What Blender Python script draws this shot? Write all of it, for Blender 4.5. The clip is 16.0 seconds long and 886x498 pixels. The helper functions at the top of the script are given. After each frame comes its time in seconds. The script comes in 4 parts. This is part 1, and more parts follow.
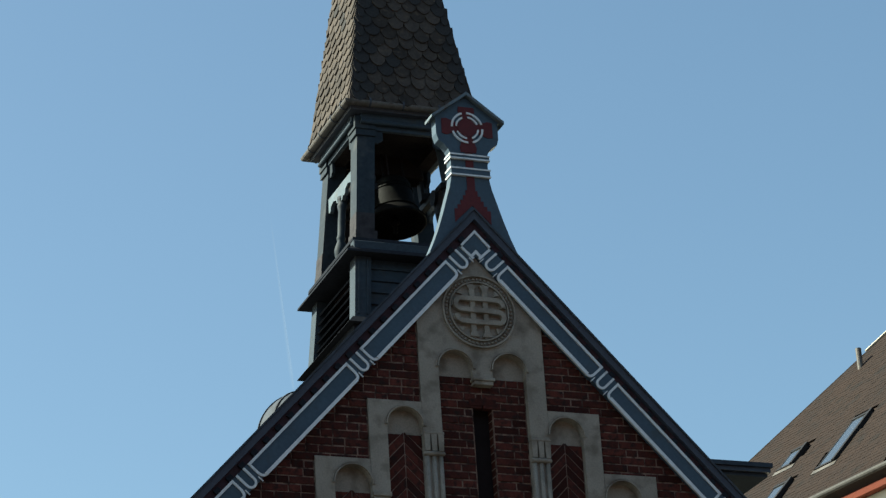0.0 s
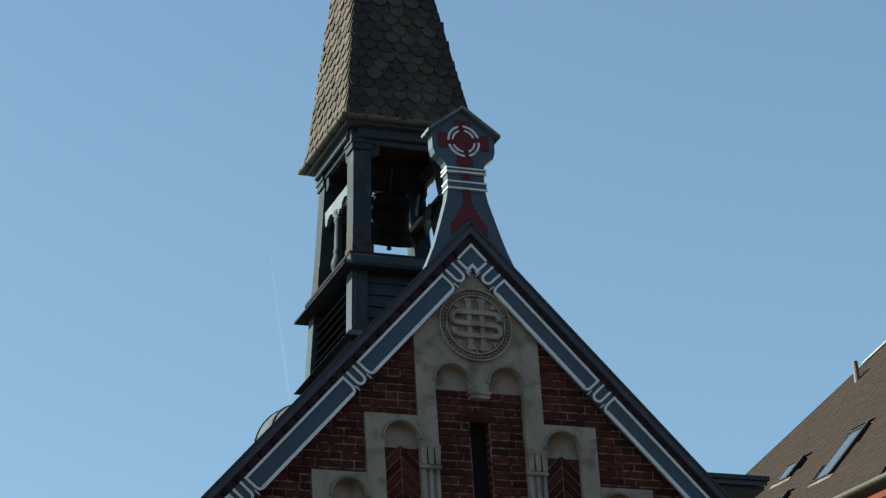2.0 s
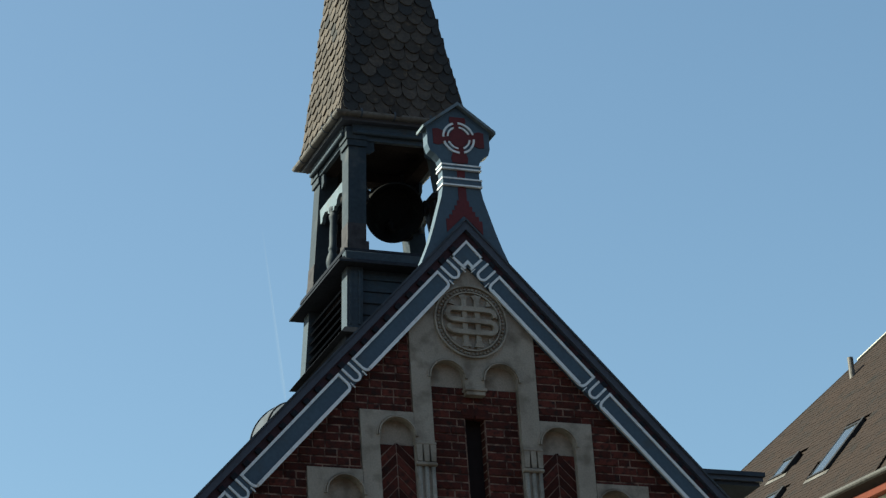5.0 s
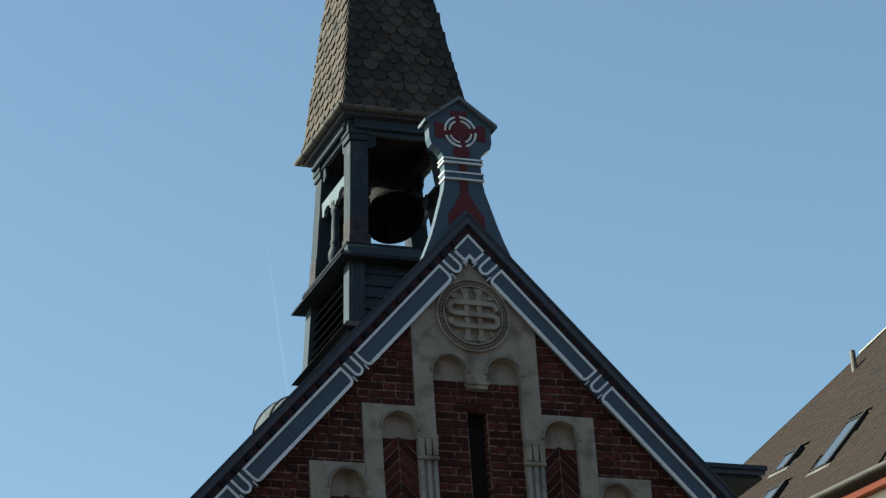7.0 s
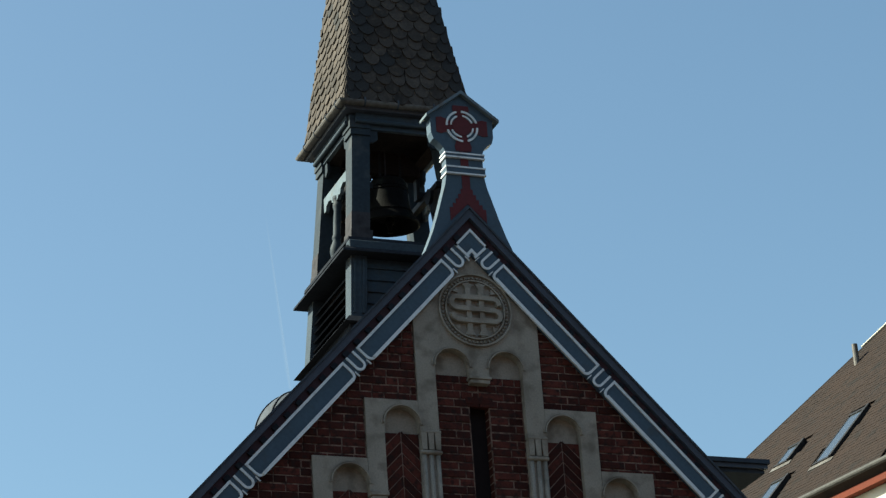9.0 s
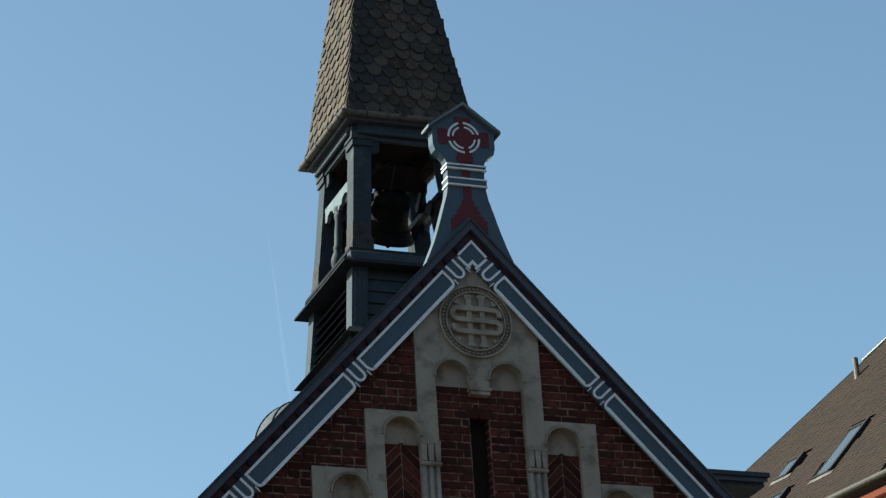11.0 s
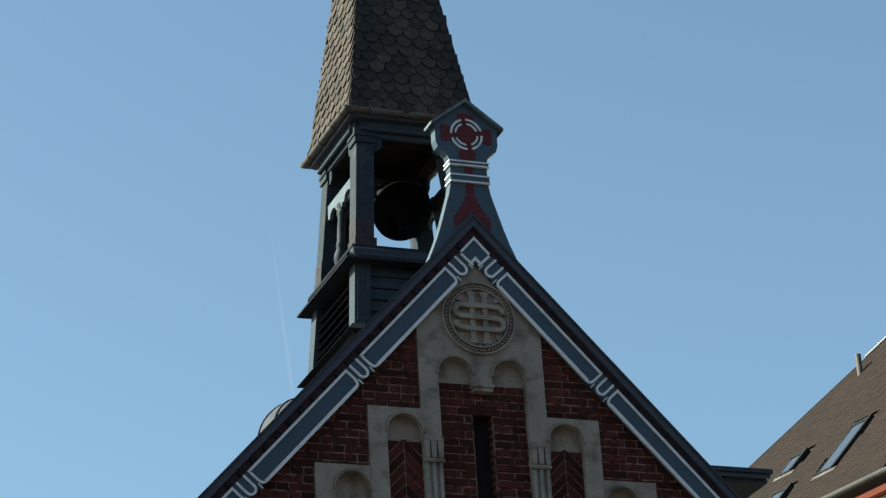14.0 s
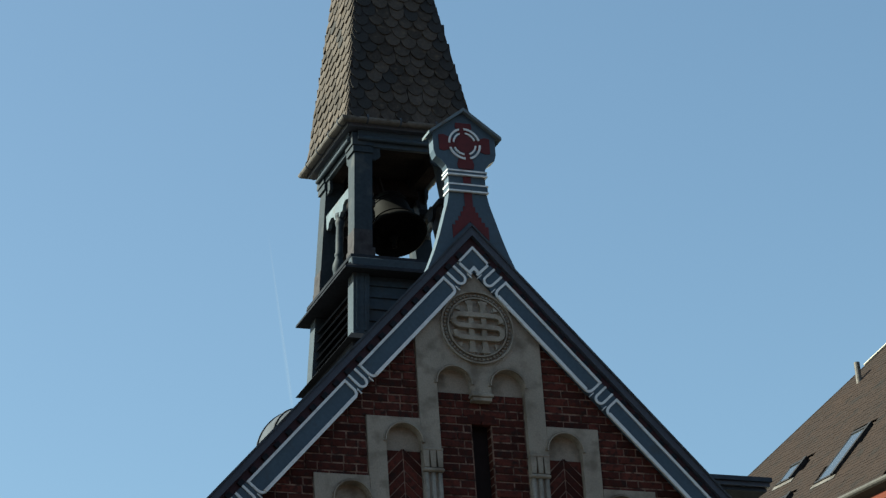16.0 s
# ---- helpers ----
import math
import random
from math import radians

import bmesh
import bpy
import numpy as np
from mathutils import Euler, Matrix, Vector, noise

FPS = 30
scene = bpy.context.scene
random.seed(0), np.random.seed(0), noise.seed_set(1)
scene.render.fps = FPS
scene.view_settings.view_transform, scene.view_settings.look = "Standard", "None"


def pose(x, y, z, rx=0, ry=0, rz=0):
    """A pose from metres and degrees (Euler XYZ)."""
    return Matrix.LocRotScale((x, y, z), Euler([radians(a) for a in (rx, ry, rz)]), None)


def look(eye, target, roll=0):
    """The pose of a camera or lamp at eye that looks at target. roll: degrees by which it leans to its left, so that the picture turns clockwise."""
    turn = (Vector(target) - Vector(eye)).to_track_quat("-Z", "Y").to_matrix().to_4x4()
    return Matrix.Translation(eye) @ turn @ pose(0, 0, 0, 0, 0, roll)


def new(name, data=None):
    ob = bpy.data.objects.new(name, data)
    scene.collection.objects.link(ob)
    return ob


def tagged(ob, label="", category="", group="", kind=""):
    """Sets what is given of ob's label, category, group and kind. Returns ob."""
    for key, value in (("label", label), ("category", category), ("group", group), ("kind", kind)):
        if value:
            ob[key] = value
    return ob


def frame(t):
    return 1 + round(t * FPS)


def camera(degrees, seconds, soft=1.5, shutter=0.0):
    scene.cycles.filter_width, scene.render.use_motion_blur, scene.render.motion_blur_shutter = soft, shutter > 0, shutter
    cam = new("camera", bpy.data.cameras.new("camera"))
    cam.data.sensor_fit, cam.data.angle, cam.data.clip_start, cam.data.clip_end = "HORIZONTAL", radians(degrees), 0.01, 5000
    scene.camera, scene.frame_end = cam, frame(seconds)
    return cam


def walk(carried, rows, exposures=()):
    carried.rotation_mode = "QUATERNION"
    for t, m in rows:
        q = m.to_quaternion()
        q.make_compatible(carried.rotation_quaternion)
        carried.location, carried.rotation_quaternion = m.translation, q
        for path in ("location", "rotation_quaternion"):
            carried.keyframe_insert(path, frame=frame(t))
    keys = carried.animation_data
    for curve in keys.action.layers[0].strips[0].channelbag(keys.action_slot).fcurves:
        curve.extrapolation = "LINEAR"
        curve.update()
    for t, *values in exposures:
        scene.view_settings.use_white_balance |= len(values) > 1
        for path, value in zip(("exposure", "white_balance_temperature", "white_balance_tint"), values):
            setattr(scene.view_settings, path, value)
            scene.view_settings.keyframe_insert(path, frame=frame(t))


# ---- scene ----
EXPOSURE = 1.40
cam = camera(17.823, 16.0, soft=1.35)
EYE = (-8.474, -20.39, 1.585)
TURNS = [
    (0, 113.2684, 3.4397, -20.4101),
    (0.5, 113.2853, 3.3909, -20.4433),
    (1, 113.3604, 3.5352, -20.4142),
    (1.5, 113.4976, 3.5499, -20.4325),
    (2, 113.5378, 3.5056, -20.4576),
    (2.5, 113.4919, 3.5130, -20.4747),
    (3, 113.4558, 3.4848, -20.5109),
    (3.5, 113.5226, 3.4573, -20.5953),
    (4, 113.5457, 3.6429, -20.5086),
    (6.5, 113.3337, 3.6436, -20.4976),
    (7, 113.3491, 3.7053, -20.4351),
    (7.5, 113.3126, 3.6576, -20.4269),
    (8, 113.2727, 3.6627, -20.4162),
    (8.5, 113.2074, 3.7123, -20.3807),
    (9, 113.2473, 3.8364, -20.3352),
    (11.5, 113.4852, 3.4755, -20.4633),
    (12, 113.4693, 3.5989, -20.3658),
    (12.5, 113.4484, 3.5327, -20.3514),
    (13, 113.4341, 3.4930, -20.3211),
    (13.5, 113.4092, 3.5196, -20.3378),
    (14, 113.4047, 3.5348, -20.3806),
    (14.5, 113.4235, 3.5933, -20.3386),
    (15, 113.4618, 3.7564, -20.2785),
    (15.5, 113.5194, 3.6851, -20.3450),
    (16, 113.6007, 3.7241, -20.3316)]
walk(cam, [(t, pose(*EYE, rx, ry, rz)) for t, rx, ry, rz in TURNS], exposures=[(0.0, EXPOSURE, 6330, -8), (16.0, EXPOSURE, 6330, -8)])

# ---------------------------------------------------------------- light
SUN_EL = 39.0
sun_dir = Vector((-0.91 * math.cos(radians(SUN_EL)), 0.41 * math.cos(radians(SUN_EL)), math.sin(radians(SUN_EL)))).normalized()
world = bpy.data.worlds.new("world")
scene.world = world
world.use_nodes = True
wn = world.node_tree.nodes
sky = wn.new("ShaderNodeTexSky")
sky.sky_type, sky.sun_disc = "NISHITA", False
sky.sun_elevation = radians(SUN_EL)
sky.sun_rotation = math.atan2(sun_dir.x, sun_dir.y)
sky.air_density, sky.dust_density, sky.ozone_density = 1.0, 1.3, 1.1
wn["Background"].inputs["Strength"].default_value = 0.068
world.node_tree.links.new(sky.outputs[0], wn["Background"].inputs["Color"])
sun = new("sun", bpy.data.lights.new("sun", "SUN"))
sun.data.energy, sun.data.angle, sun.data.color = 5.0, radians(0.53), (1.0, 0.93, 0.82)
sun.matrix_world = look(sun_dir * 60, (0, 0, 0))


# ---------------------------------------------------------------- materials
def material(name, colour, rough=0.6, vary=0.25, fine=40.0, coarse=3.0, bump=0.15, metal=0.0, each=0.0, stain=None, stain_at=0.6, spec=0.12):
    """Painted or mineral surface: grain at two sizes, a bump, stains, and a change of tone from piece to piece."""
    m = bpy.data.materials.new(name)
    m.use_nodes = True
    n, l = m.node_tree.nodes, m.node_tree.links
    b = n["Principled BSDF"]
    b.inputs["Metallic"].default_value = metal
    b.inputs["Specular IOR Level"].default_value = spec
    tc = n.new("ShaderNodeTexCoord")
    info = n.new("ShaderNodeObjectInfo")
    add = n.new("ShaderNodeVectorMath")
    add.operation = "MULTIPLY_ADD"
    l.new(info.outputs["Random"], add.inputs[0])
    add.inputs[1].default_value = (7.3, 3.1, 5.7) if each else (0, 0, 0)
    l.new(tc.outputs["Object"], add.inputs[2])
    n1, n2 = n.new("ShaderNodeTexNoise"), n.new("ShaderNodeTexNoise")
    n1.inputs["Scale"].default_value, n1.inputs["Detail"].default_value = fine, 4
    n2.inputs["Scale"].default_value, n2.inputs["Detail"].default_value = coarse, 5
    for k in (n1, n2):
        l.new(add.outputs[0], k.inputs["Vector"])
    mean = n.new("ShaderNodeMath")
    mean.operation = "ADD"
    l.new(n1.outputs["Fac"], mean.inputs[0])
    l.new(n2.outputs["Fac"], mean.inputs[1])
    tone = n.new("ShaderNodeMapRange")
    tone.inputs["From Min"].default_value, tone.inputs["From Max"].default_value = 0.6, 1.4
    tone.inputs["To Min"].default_value, tone.inputs["To Max"].default_value = 1 - vary, 1 + vary
    l.new(mean.outputs[0], tone.inputs["Value"])
    value = tone.outputs[0]
    if each:
        rnd = n.new("ShaderNodeMapRange")
        rnd.inputs["To Min"].default_value, rnd.inputs["To Max"].default_value = 1 - each, 1 + each
        l.new(info.outputs["Random"], rnd.inputs["Value"])
        mul = n.new("ShaderNodeMath")
        mul.operation = "MULTIPLY"
        l.new(value, mul.inputs[0])
        l.new(rnd.outputs[0], mul.inputs[1])
        value = mul.outputs[0]
    hsv = n.new("ShaderNodeHueSaturation")
    hsv.inputs["Color"].default_value = (*colour, 1)
    l.new(value, hsv.inputs["Value"])
    out = hsv.outputs[0]
    if stain:
        n3 = n.new("ShaderNodeTexNoise")
        n3.inputs["Scale"].default_value, n3.inputs["Detail"].default_value = coarse * 2.2, 6
        l.new(add.outputs[0], n3.inputs["Vector"])
        sm = n.new("ShaderNodeMapRange")
        sm.inputs["From Min"].default_value, sm.inputs["From Max"].default_value = stain_at - 0.08, stain_at + 0.12
        l.new(n3.outputs["Fac"], sm.inputs["Value"])
        mix = n.new("ShaderNodeMix")
        mix.data_type = "RGBA"
        l.new(sm.outputs[0], mix.inputs["Factor"])
        l.new(out, mix.inputs["A"])
        mix.inputs["B"].default_value = (*stain, 1)
        out = mix.outputs["Result"]
    l.new(out, b.inputs["Base Color"])
    rr = n.new("ShaderNodeMapRange")
    rr.inputs["To Min"].default_value, rr.inputs["To Max"].default_value = max(0.05, rough - 0.12), min(1, rough + 0.12)
    l.new(n2.outputs["Fac"], rr.inputs["Value"])
    l.new(rr.outputs[0], b.inputs["Roughness"])
    if bump:
        bp = n.new("ShaderNodeBump")
        bp.inputs["Strength"].default_value, bp.inputs["Distance"].default_value = bump, 0.01
        l.new(mean.outputs[0], bp.inputs["Height"])
        l.new(bp.outputs[0], b.inputs["Normal"])
    return m


BLUE = material("blue paint", (0.050, 0.074, 0.100), 0.5, 0.20, 30, 3, 0.08, stain=(0.05, 0.058, 0.066), stain_at=0.66, spec=0.3)
# Turret copies of BLUE, darkened: shade on its fronts put into the colour.
BLUE_SHADED = material("shaded turret blue paint", (0.036, 0.048, 0.062), 0.62, 0.3, 30, 2.5, 0.15, stain=(0.050, 0.052, 0.056), stain_at=0.62, spec=0.15)
# Darker again for the posts; the pale stain imitates their sunlit sides.
BLUE_POST_SHADED = material("shaded post blue paint", (0.027, 0.035, 0.044), 0.65, 0.3, 30, 2.5, 0.15, stain=(0.060, 0.062, 0.064), stain_at=0.60, spec=0.12)
BLUE_DARK = material("dark blue paint", (0.055, 0.060, 0.078), 0.55, 0.2, 30, 3, 0.08, spec=0.25)
# Paler copy of BLUE; sunlight on the scalloped board put into the colour.
BLUE_PALE = material("pale blue paint", (0.12, 0.148, 0.170), 0.6, 0.25, 26, 4, 0.15, stain=(0.12, 0.11, 0.10), stain_at=0.6)
WHITE = material("white paint", (0.66, 0.66, 0.66), 0.5, 0.12, 40, 5, 0.05, stain=(0.40, 0.40, 0.40), stain_at=0.66, spec=0.3)
RED = material("maroon paint", (0.090, 0.012, 0.013), 0.55, 0.22, 30, 4, 0.08, spec=0.25)
MAROON = material("dark maroon paint", (0.058, 0.032, 0.038), 0.6, 0.25, 30, 5, 0.1)
BRICK = material("red brick", (0.066, 0.0185, 0.0135), 0.88, 0.4, 60, 9, 0.5, each=0.5, stain=(0.026, 0.014, 0.012), stain_at=0.56)
MORTAR = material("lime mortar", (0.20, 0.125, 0.095), 0.9, 0.35, 80, 7, 0.4, stain=(0.040, 0.024, 0.020), stain_at=0.50)
MORTAR_PALE = material("pale lime mortar", (0.21, 0.14, 0.11), 0.9, 0.25, 80, 7, 0.4)


def coursed(name, brick, joint):
    m = bpy.data.materials.new(name)
    m.use_nodes = True
    n, l = m.node_tree.nodes, m.node_tree.links
    tc, sep, add, com = n.new("ShaderNodeTexCoord"), n.new("ShaderNodeSeparateXYZ"), n.new("ShaderNodeMath"), n.new("ShaderNodeCombineXYZ")
    l.new(tc.outputs["Object"], sep.inputs[0])
    l.new(sep.outputs["X"], add.inputs[0])
    l.new(sep.outputs["Y"], add.inputs[1])
    l.new(add.outputs[0], com.inputs["X"])
    l.new(sep.outputs["Z"], com.inputs["Y"])
    t = n.new("ShaderNodeTexBrick")
    l.new(com.outputs[0], t.inputs["Vector"])
    t.inputs["Color1"].default_value, t.inputs["Color2"].default_value, t.inputs["Mortar"].default_value = (*brick, 1), (brick[0] * 0.6, brick[1] * 0.6, brick[2] * 0.6, 1), (*joint, 1)
    t.inputs["Scale"].default_value, t.inputs["Brick Width"].default_value, t.inputs["Row Height"].default_value, t.inputs["Mortar Size"].default_value = 1.0, 0.24, 0.0695, 0.006
    b = n["Principled BSDF"]
    l.new(t.outputs["Color"], b.inputs["Base Color"])
    b.inputs["Roughness"].default_value, b.inputs["Specular IOR Level"].default_value = 0.88, 0.12
    bp = n.new("ShaderNodeBump")
    bp.inputs["Strength"].default_value, bp.inputs["Distance"].default_value, bp.invert = 0.5, 0.01, True
    l.new(t.outputs["Fac"], bp.inputs["Height"])
    l.new(bp.outputs[0], b.inputs["Normal"])
    return m


BRICK_WALL = coursed("coursed brick wall", (0.088, 0.027, 0.017), (0.19, 0.13, 0.10))
STONE = material("grey stone", (0.290, 0.250, 0.204), 0.88, 0.24, 70, 3.0, 0.4, stain=(0.17, 0.14, 0.11), stain_at=0.57)
SLATE = material("slate", (0.051, 0.040, 0.033), 0.75, 0.4, 40, 9, 0.5, each=0.36, stain=(0.088, 0.064, 0.045), stain_at=0.63)
SLATE_SHEET = material("slate bed", (0.032, 0.029, 0.028), 0.8, 0.3, 50, 6, 0.35)
ROOF_SHEET = material("dark roof slate", (0.055, 0.055, 0.062), 0.75, 0.3, 30, 4, 0.3)
ZINC = material("weathered zinc", (0.125, 0.112, 0.102), 0.5, 0.3, 30, 4, 0.08, metal=0.2, stain=(0.07, 0.06, 0.05), stain_at=0.6)
GUTTER = material("dull zinc gutter", (0.060, 0.055, 0.050), 0.6, 0.3, 20, 3, 0.1, stain=(0.035, 0.032, 0.030), stain_at=0.6)
LEAD = material("grey lead", (0.054, 0.060, 0.073), 0.7, 0.25, 25, 4, 0.1, stain=(0.036, 0.036, 0.038), stain_at=0.6)
LEAD_FOOT = material("dull lead sheet", (0.042, 0.038, 0.041), 0.75, 0.35, 25, 5, 0.15, stain=(0.026, 0.023, 0.025), stain_at=0.58)
# Base far below real bronze: belfry shade put into colour; green patina kept.
BRONZE_SHADED = material("patinated bronze", (0.0062, 0.0056, 0.0053), 0.7, 0.4, 30, 6, 0.15, metal=0.0, stain=(0.015, 0.018, 0.014), stain_at=0.66, spec=0.06)
OAK = material("reddish old oak", (0.017, 0.011, 0.009), 0.85, 0.4, 40, 5, 0.4, stain=(0.012, 0.010, 0.009), stain_at=0.6, spec=0.05)
IRON = material("dark iron", (0.014, 0.012, 0.012), 0.6, 0.3, 40, 8, 0.2, metal=0.2, stain=(0.03, 0.016, 0.011), stain_at=0.63)
TIMBER = material("dark old timber", (0.026, 0.021, 0.020), 0.9, 0.35, 40, 5, 0.4, spec=0.0)
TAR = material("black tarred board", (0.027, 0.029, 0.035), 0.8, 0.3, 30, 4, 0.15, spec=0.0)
SOFFIT = material("dark painted soffit", (0.052, 0.060, 0.074), 0.9, 0.2, 20, 3, 0.1, spec=0.0)
# Near-black fill: shade of closed-in spaces put into the colour.
SHADE_FILL = material("interior shade colour", (0.022, 0.017, 0.017), 0.9, 0.2, 20, 3, 0.1, spec=0.0)
TILE = material("brown roof tile", (0.0240, 0.0155, 0.0122), 0.88, 0.3, 14, 1.6, 0.3, each=0.16, stain=(0.016, 0.013, 0.0115), stain_at=0.60)
PLASTER = material("cream plaster", (0.70, 0.63, 0.50), 0.85, 0.08, 40, 2, 0.15)
BRICK_TRIM = material("orange brick cornice", (0.13, 0.034, 0.020), 0.85, 0.2, 30, 4, 0.3)
PAVING = material("grey paving", (0.045, 0.044, 0.043), 0.9, 0.2, 4, 0.4, 0.3)
FRAME = material("dark window frame", (0.022, 0.020, 0.020), 0.5, 0.2, 30, 4, 0.05)
GLASS = bpy.data.materials.new("window glass")
GLASS.use_nodes = True
g = GLASS.node_tree.nodes["Principled BSDF"]
g.inputs["Base Color"].default_value, g.inputs["Roughness"].default_value = (0.26, 0.28, 0.29, 1), 0.10
g.inputs["Metallic"].default_value = 0.85


# ---------------------------------------------------------------- mesh helpers
def thing(name, label, category, at=(0, 0, 0), group="", kind=""):
    ob = new(name)
    ob.location = at
    ob.empty_display_size = 0.2
    return tagged(ob, label, category, group, kind)


def hang(ob, parent):
    """Child of a thing or part, its own pose being given in the world."""
    ob.parent = parent
    base = parent
    while base.parent:
        base = base.parent
    if parent is base and parent.type == "EMPTY":
        ob.matrix_parent_inverse = Matrix.Translation(-parent.location)
    elif parent.parent:
        ob.matrix_parent_inverse = parent.matrix_basis.inverted()
    return ob


def part(name, bm, mat, parent=None, label="", bevel=0.0, smooth=False):
    if bevel:
        bmesh.ops.bevel(bm, geom=[e for e in bm.edges if len(e.link_faces) == 2 and e.calc_face_angle(0) > 0.5], offset=bevel, segments=1, affect="EDGES")
    bmesh.ops.recalc_face_normals(bm, faces=bm.faces)
    me = bpy.data.meshes.new(name)
    bm.to_mesh(me)
    bm.free()
    if smooth:
        for f in me.polygons:
            f.use_smooth = True
    me.materials.append(mat)
    ob = new(name, me)
    if parent:
        hang(ob, parent)
    if label:
        ob["label"] = label
    return ob


def place(name, me, m, parent):
    """Another object on a shared mesh."""
    ob = new(name, me)
    ob.matrix_basis = m
    return hang(ob, parent)


def mesh_of(name, bm, mat):
    bmesh.ops.recalc_face_normals(bm, faces=bm.faces)
    me = bpy.data.meshes.new(name)
    bm.to_mesh(me)
    bm.free()
    me.materials.append(mat)
    return me


def block(bm, x0, x1, y0, y1, z0, z1, m=None):
    """Box between two corners, moved by m."""
    r = bmesh.ops.create_cube(bm, size=1)
    t = Matrix.Translation(((x0 + x1) / 2, (y0 + y1) / 2, (z0 + z1) / 2)) @ Matrix.Diagonal((abs(x1 - x0), abs(y1 - y0), abs(z1 - z0), 1))
    bmesh.ops.transform(bm, matrix=(m or Matrix()) @ t, verts=r["verts"])
    return bm


def box(*a, m=None):
    return block(bmesh.new(), *a, m=m)


def prism(bm, points, y0, y1, m=None):
    """Outline in x and z, given thickness from y0 to y1."""
    m = m or Matrix()
    front = [bm.verts.new(m @ Vector((x, y0, z))) for x, z in points]
    back = [bm.verts.new(m @ Vector((x, y1, z))) for x, z in points]
    bm.faces.new(front)
    bm.faces.new(back[::-1])
    for i in range(len(points)):
        j = (i + 1) % len(points)
        bm.faces.new((front[i], back[i], back[j], front[j]))
    return bm


def bar(bm, a, b, w, d, up=(0, 0, 1)):
    """Square bar from a to b."""
    a, b = Vector(a), Vector(b)
    z = (b - a).normalized()
    x = Vector(up).cross(z)
    if x.length < 1e-4:
        x = Vector((1, 0, 0))
    x.normalize()
    y = z.cross(x)
    m = Matrix((x, y, z)).transposed().to_4x4()
    m.translation = a
    return block(bm, -w / 2, w / 2, -d / 2, d / 2, 0, (b - a).length, m)


def lathe(bm, profile, steps=24, m=None):
    """Profile of (radius, height) turned round z."""
    m = m or Matrix()
    rings = []
    for r, z in profile:
        rings.append([bm.verts.new(m @ Vector((r * math.cos(2 * math.pi * k / steps), r * math.sin(2 * math.pi * k / steps), z))) for k in range(steps)])
    for a, b in zip(rings, rings[1:]):
        for k in range(steps):
            bm.faces.new((a[k], a[(k + 1) % steps], b[(k + 1) % steps], b[k]))
    for ring, flip in ((rings[0], True), (rings[-1], False)):
        if profile[0 if flip else -1][0] > 1e-4:
            bm.faces.new(ring[::-1] if flip else ring)
    return bm


def rod(bm, a, b, r, steps=10):
    a, b = Vector(a), Vector(b)
    q = (b - a).to_track_quat("Z", "Y").to_matrix().to_4x4()
    return lathe(bm, [(r, 0), (r, (b - a).length)], steps, Matrix.Translation(a) @ q)


def arc_strip(bm, cx, cz, r0, r1, a0, a1, y0, y1, n=10):
    """Flat ring piece in the plane of the gable, angles in degrees."""
    pts = [(cx + r1 * math.cos(radians(a0 + (a1 - a0) * i / n)), cz + r1 * math.sin(radians(a0 + (a1 - a0) * i / n))) for i in range(n + 1)]
    pts += [(cx + r0 * math.cos(radians(a1 + (a0 - a1) * i / n)), cz + r0 * math.sin(radians(a1 + (a0 - a1) * i / n))) for i in range(n + 1)]
    return prism(bm, pts, y0, y1)


def arc(cx, cz, r, a0, a1, n=12):
    return [(cx + r * math.cos(radians(a0 + (a1 - a0) * i / n)), cz + r * math.sin(radians(a0 + (a1 - a0) * i / n))) for i in range(n + 1)]


def flip(points):
    return [(-x, z) for x, z in points]


# ---------------------------------------------------------------- ground
part("ground", box(-900, 900, -900, 900, -0.3, 0), PAVING)
tagged(bpy.data.objects["ground"], "grey paved ground around the chapel", "ground", kind="structure")

# Unseen wall added behind the camera to cut sky light on the gable.
tagged(part("sky_block_wall", box(-70, 70, -44, -43, 0, 19), BRICK_WALL), "unseen plain brick wall added to block sky light", "wall", kind="structure")

# ---------------------------------------------------------------- chapel
APEX, PITCH = 11.2, 1.07
COS, SIN = 1 / math.hypot(1, PITCH), PITCH / math.hypot(1, PITCH)
HALF, DEEP = 3.6, 13.0


def on_slope(s, n, side=1):
    """Place in the gable's plane: s along the slope from the apex, n outwards from the white outer line."""
    return (side * (s * COS + n * SIN), APEX - s * SIN + n * COS)


chapel = thing("chapel", "small red brick chapel with blue painted bargeboards and stone dressings", "chapel", (0, 0, 0))
EAVE = APEX - PITCH * HALF
wall_core = bmesh.new()
# gable core, split round the slit
for side in (1, -1):
    pts = [(0.085, 0), (HALF, 0), (HALF, EAVE), (0.085, APEX - PITCH * 0.085 - 0.05)]
    prism(wall_core, pts if side > 0 else flip(pts), 0.075, 0.42)
prism(wall_core, [(-0.085, 9.64), (0.085, 9.64), (0.085, 11.0), (-0.085, 11.0)], 0.08, 0.42)
prism(wall_core, [(-0.085, 0), (0.085, 0), (0.085, 7.4), (-0.085, 7.4)], 0.08, 0.42)
gable_wall = part("gable_wall", wall_core, BRICK_WALL, chapel, "brick gable wall with pale mortar joints")
bm = box(-HALF, -HALF + 0.4, 0.42, DEEP, 0, EAVE)
part("side_wall", bm, BRICK_WALL, chapel)
part("side_wall", box(HALF - 0.4, HALF, 0.42, DEEP, 0, EAVE), BRICK_WALL, chapel)
part("rear_wall", prism(bmesh.new(), [(-HALF, 0), (HALF, 0), (HALF, EAVE), (0, APEX - 0.05), (-HALF, EAVE)], DEEP - 0.4, DEEP), BRICK_WALL, chapel)
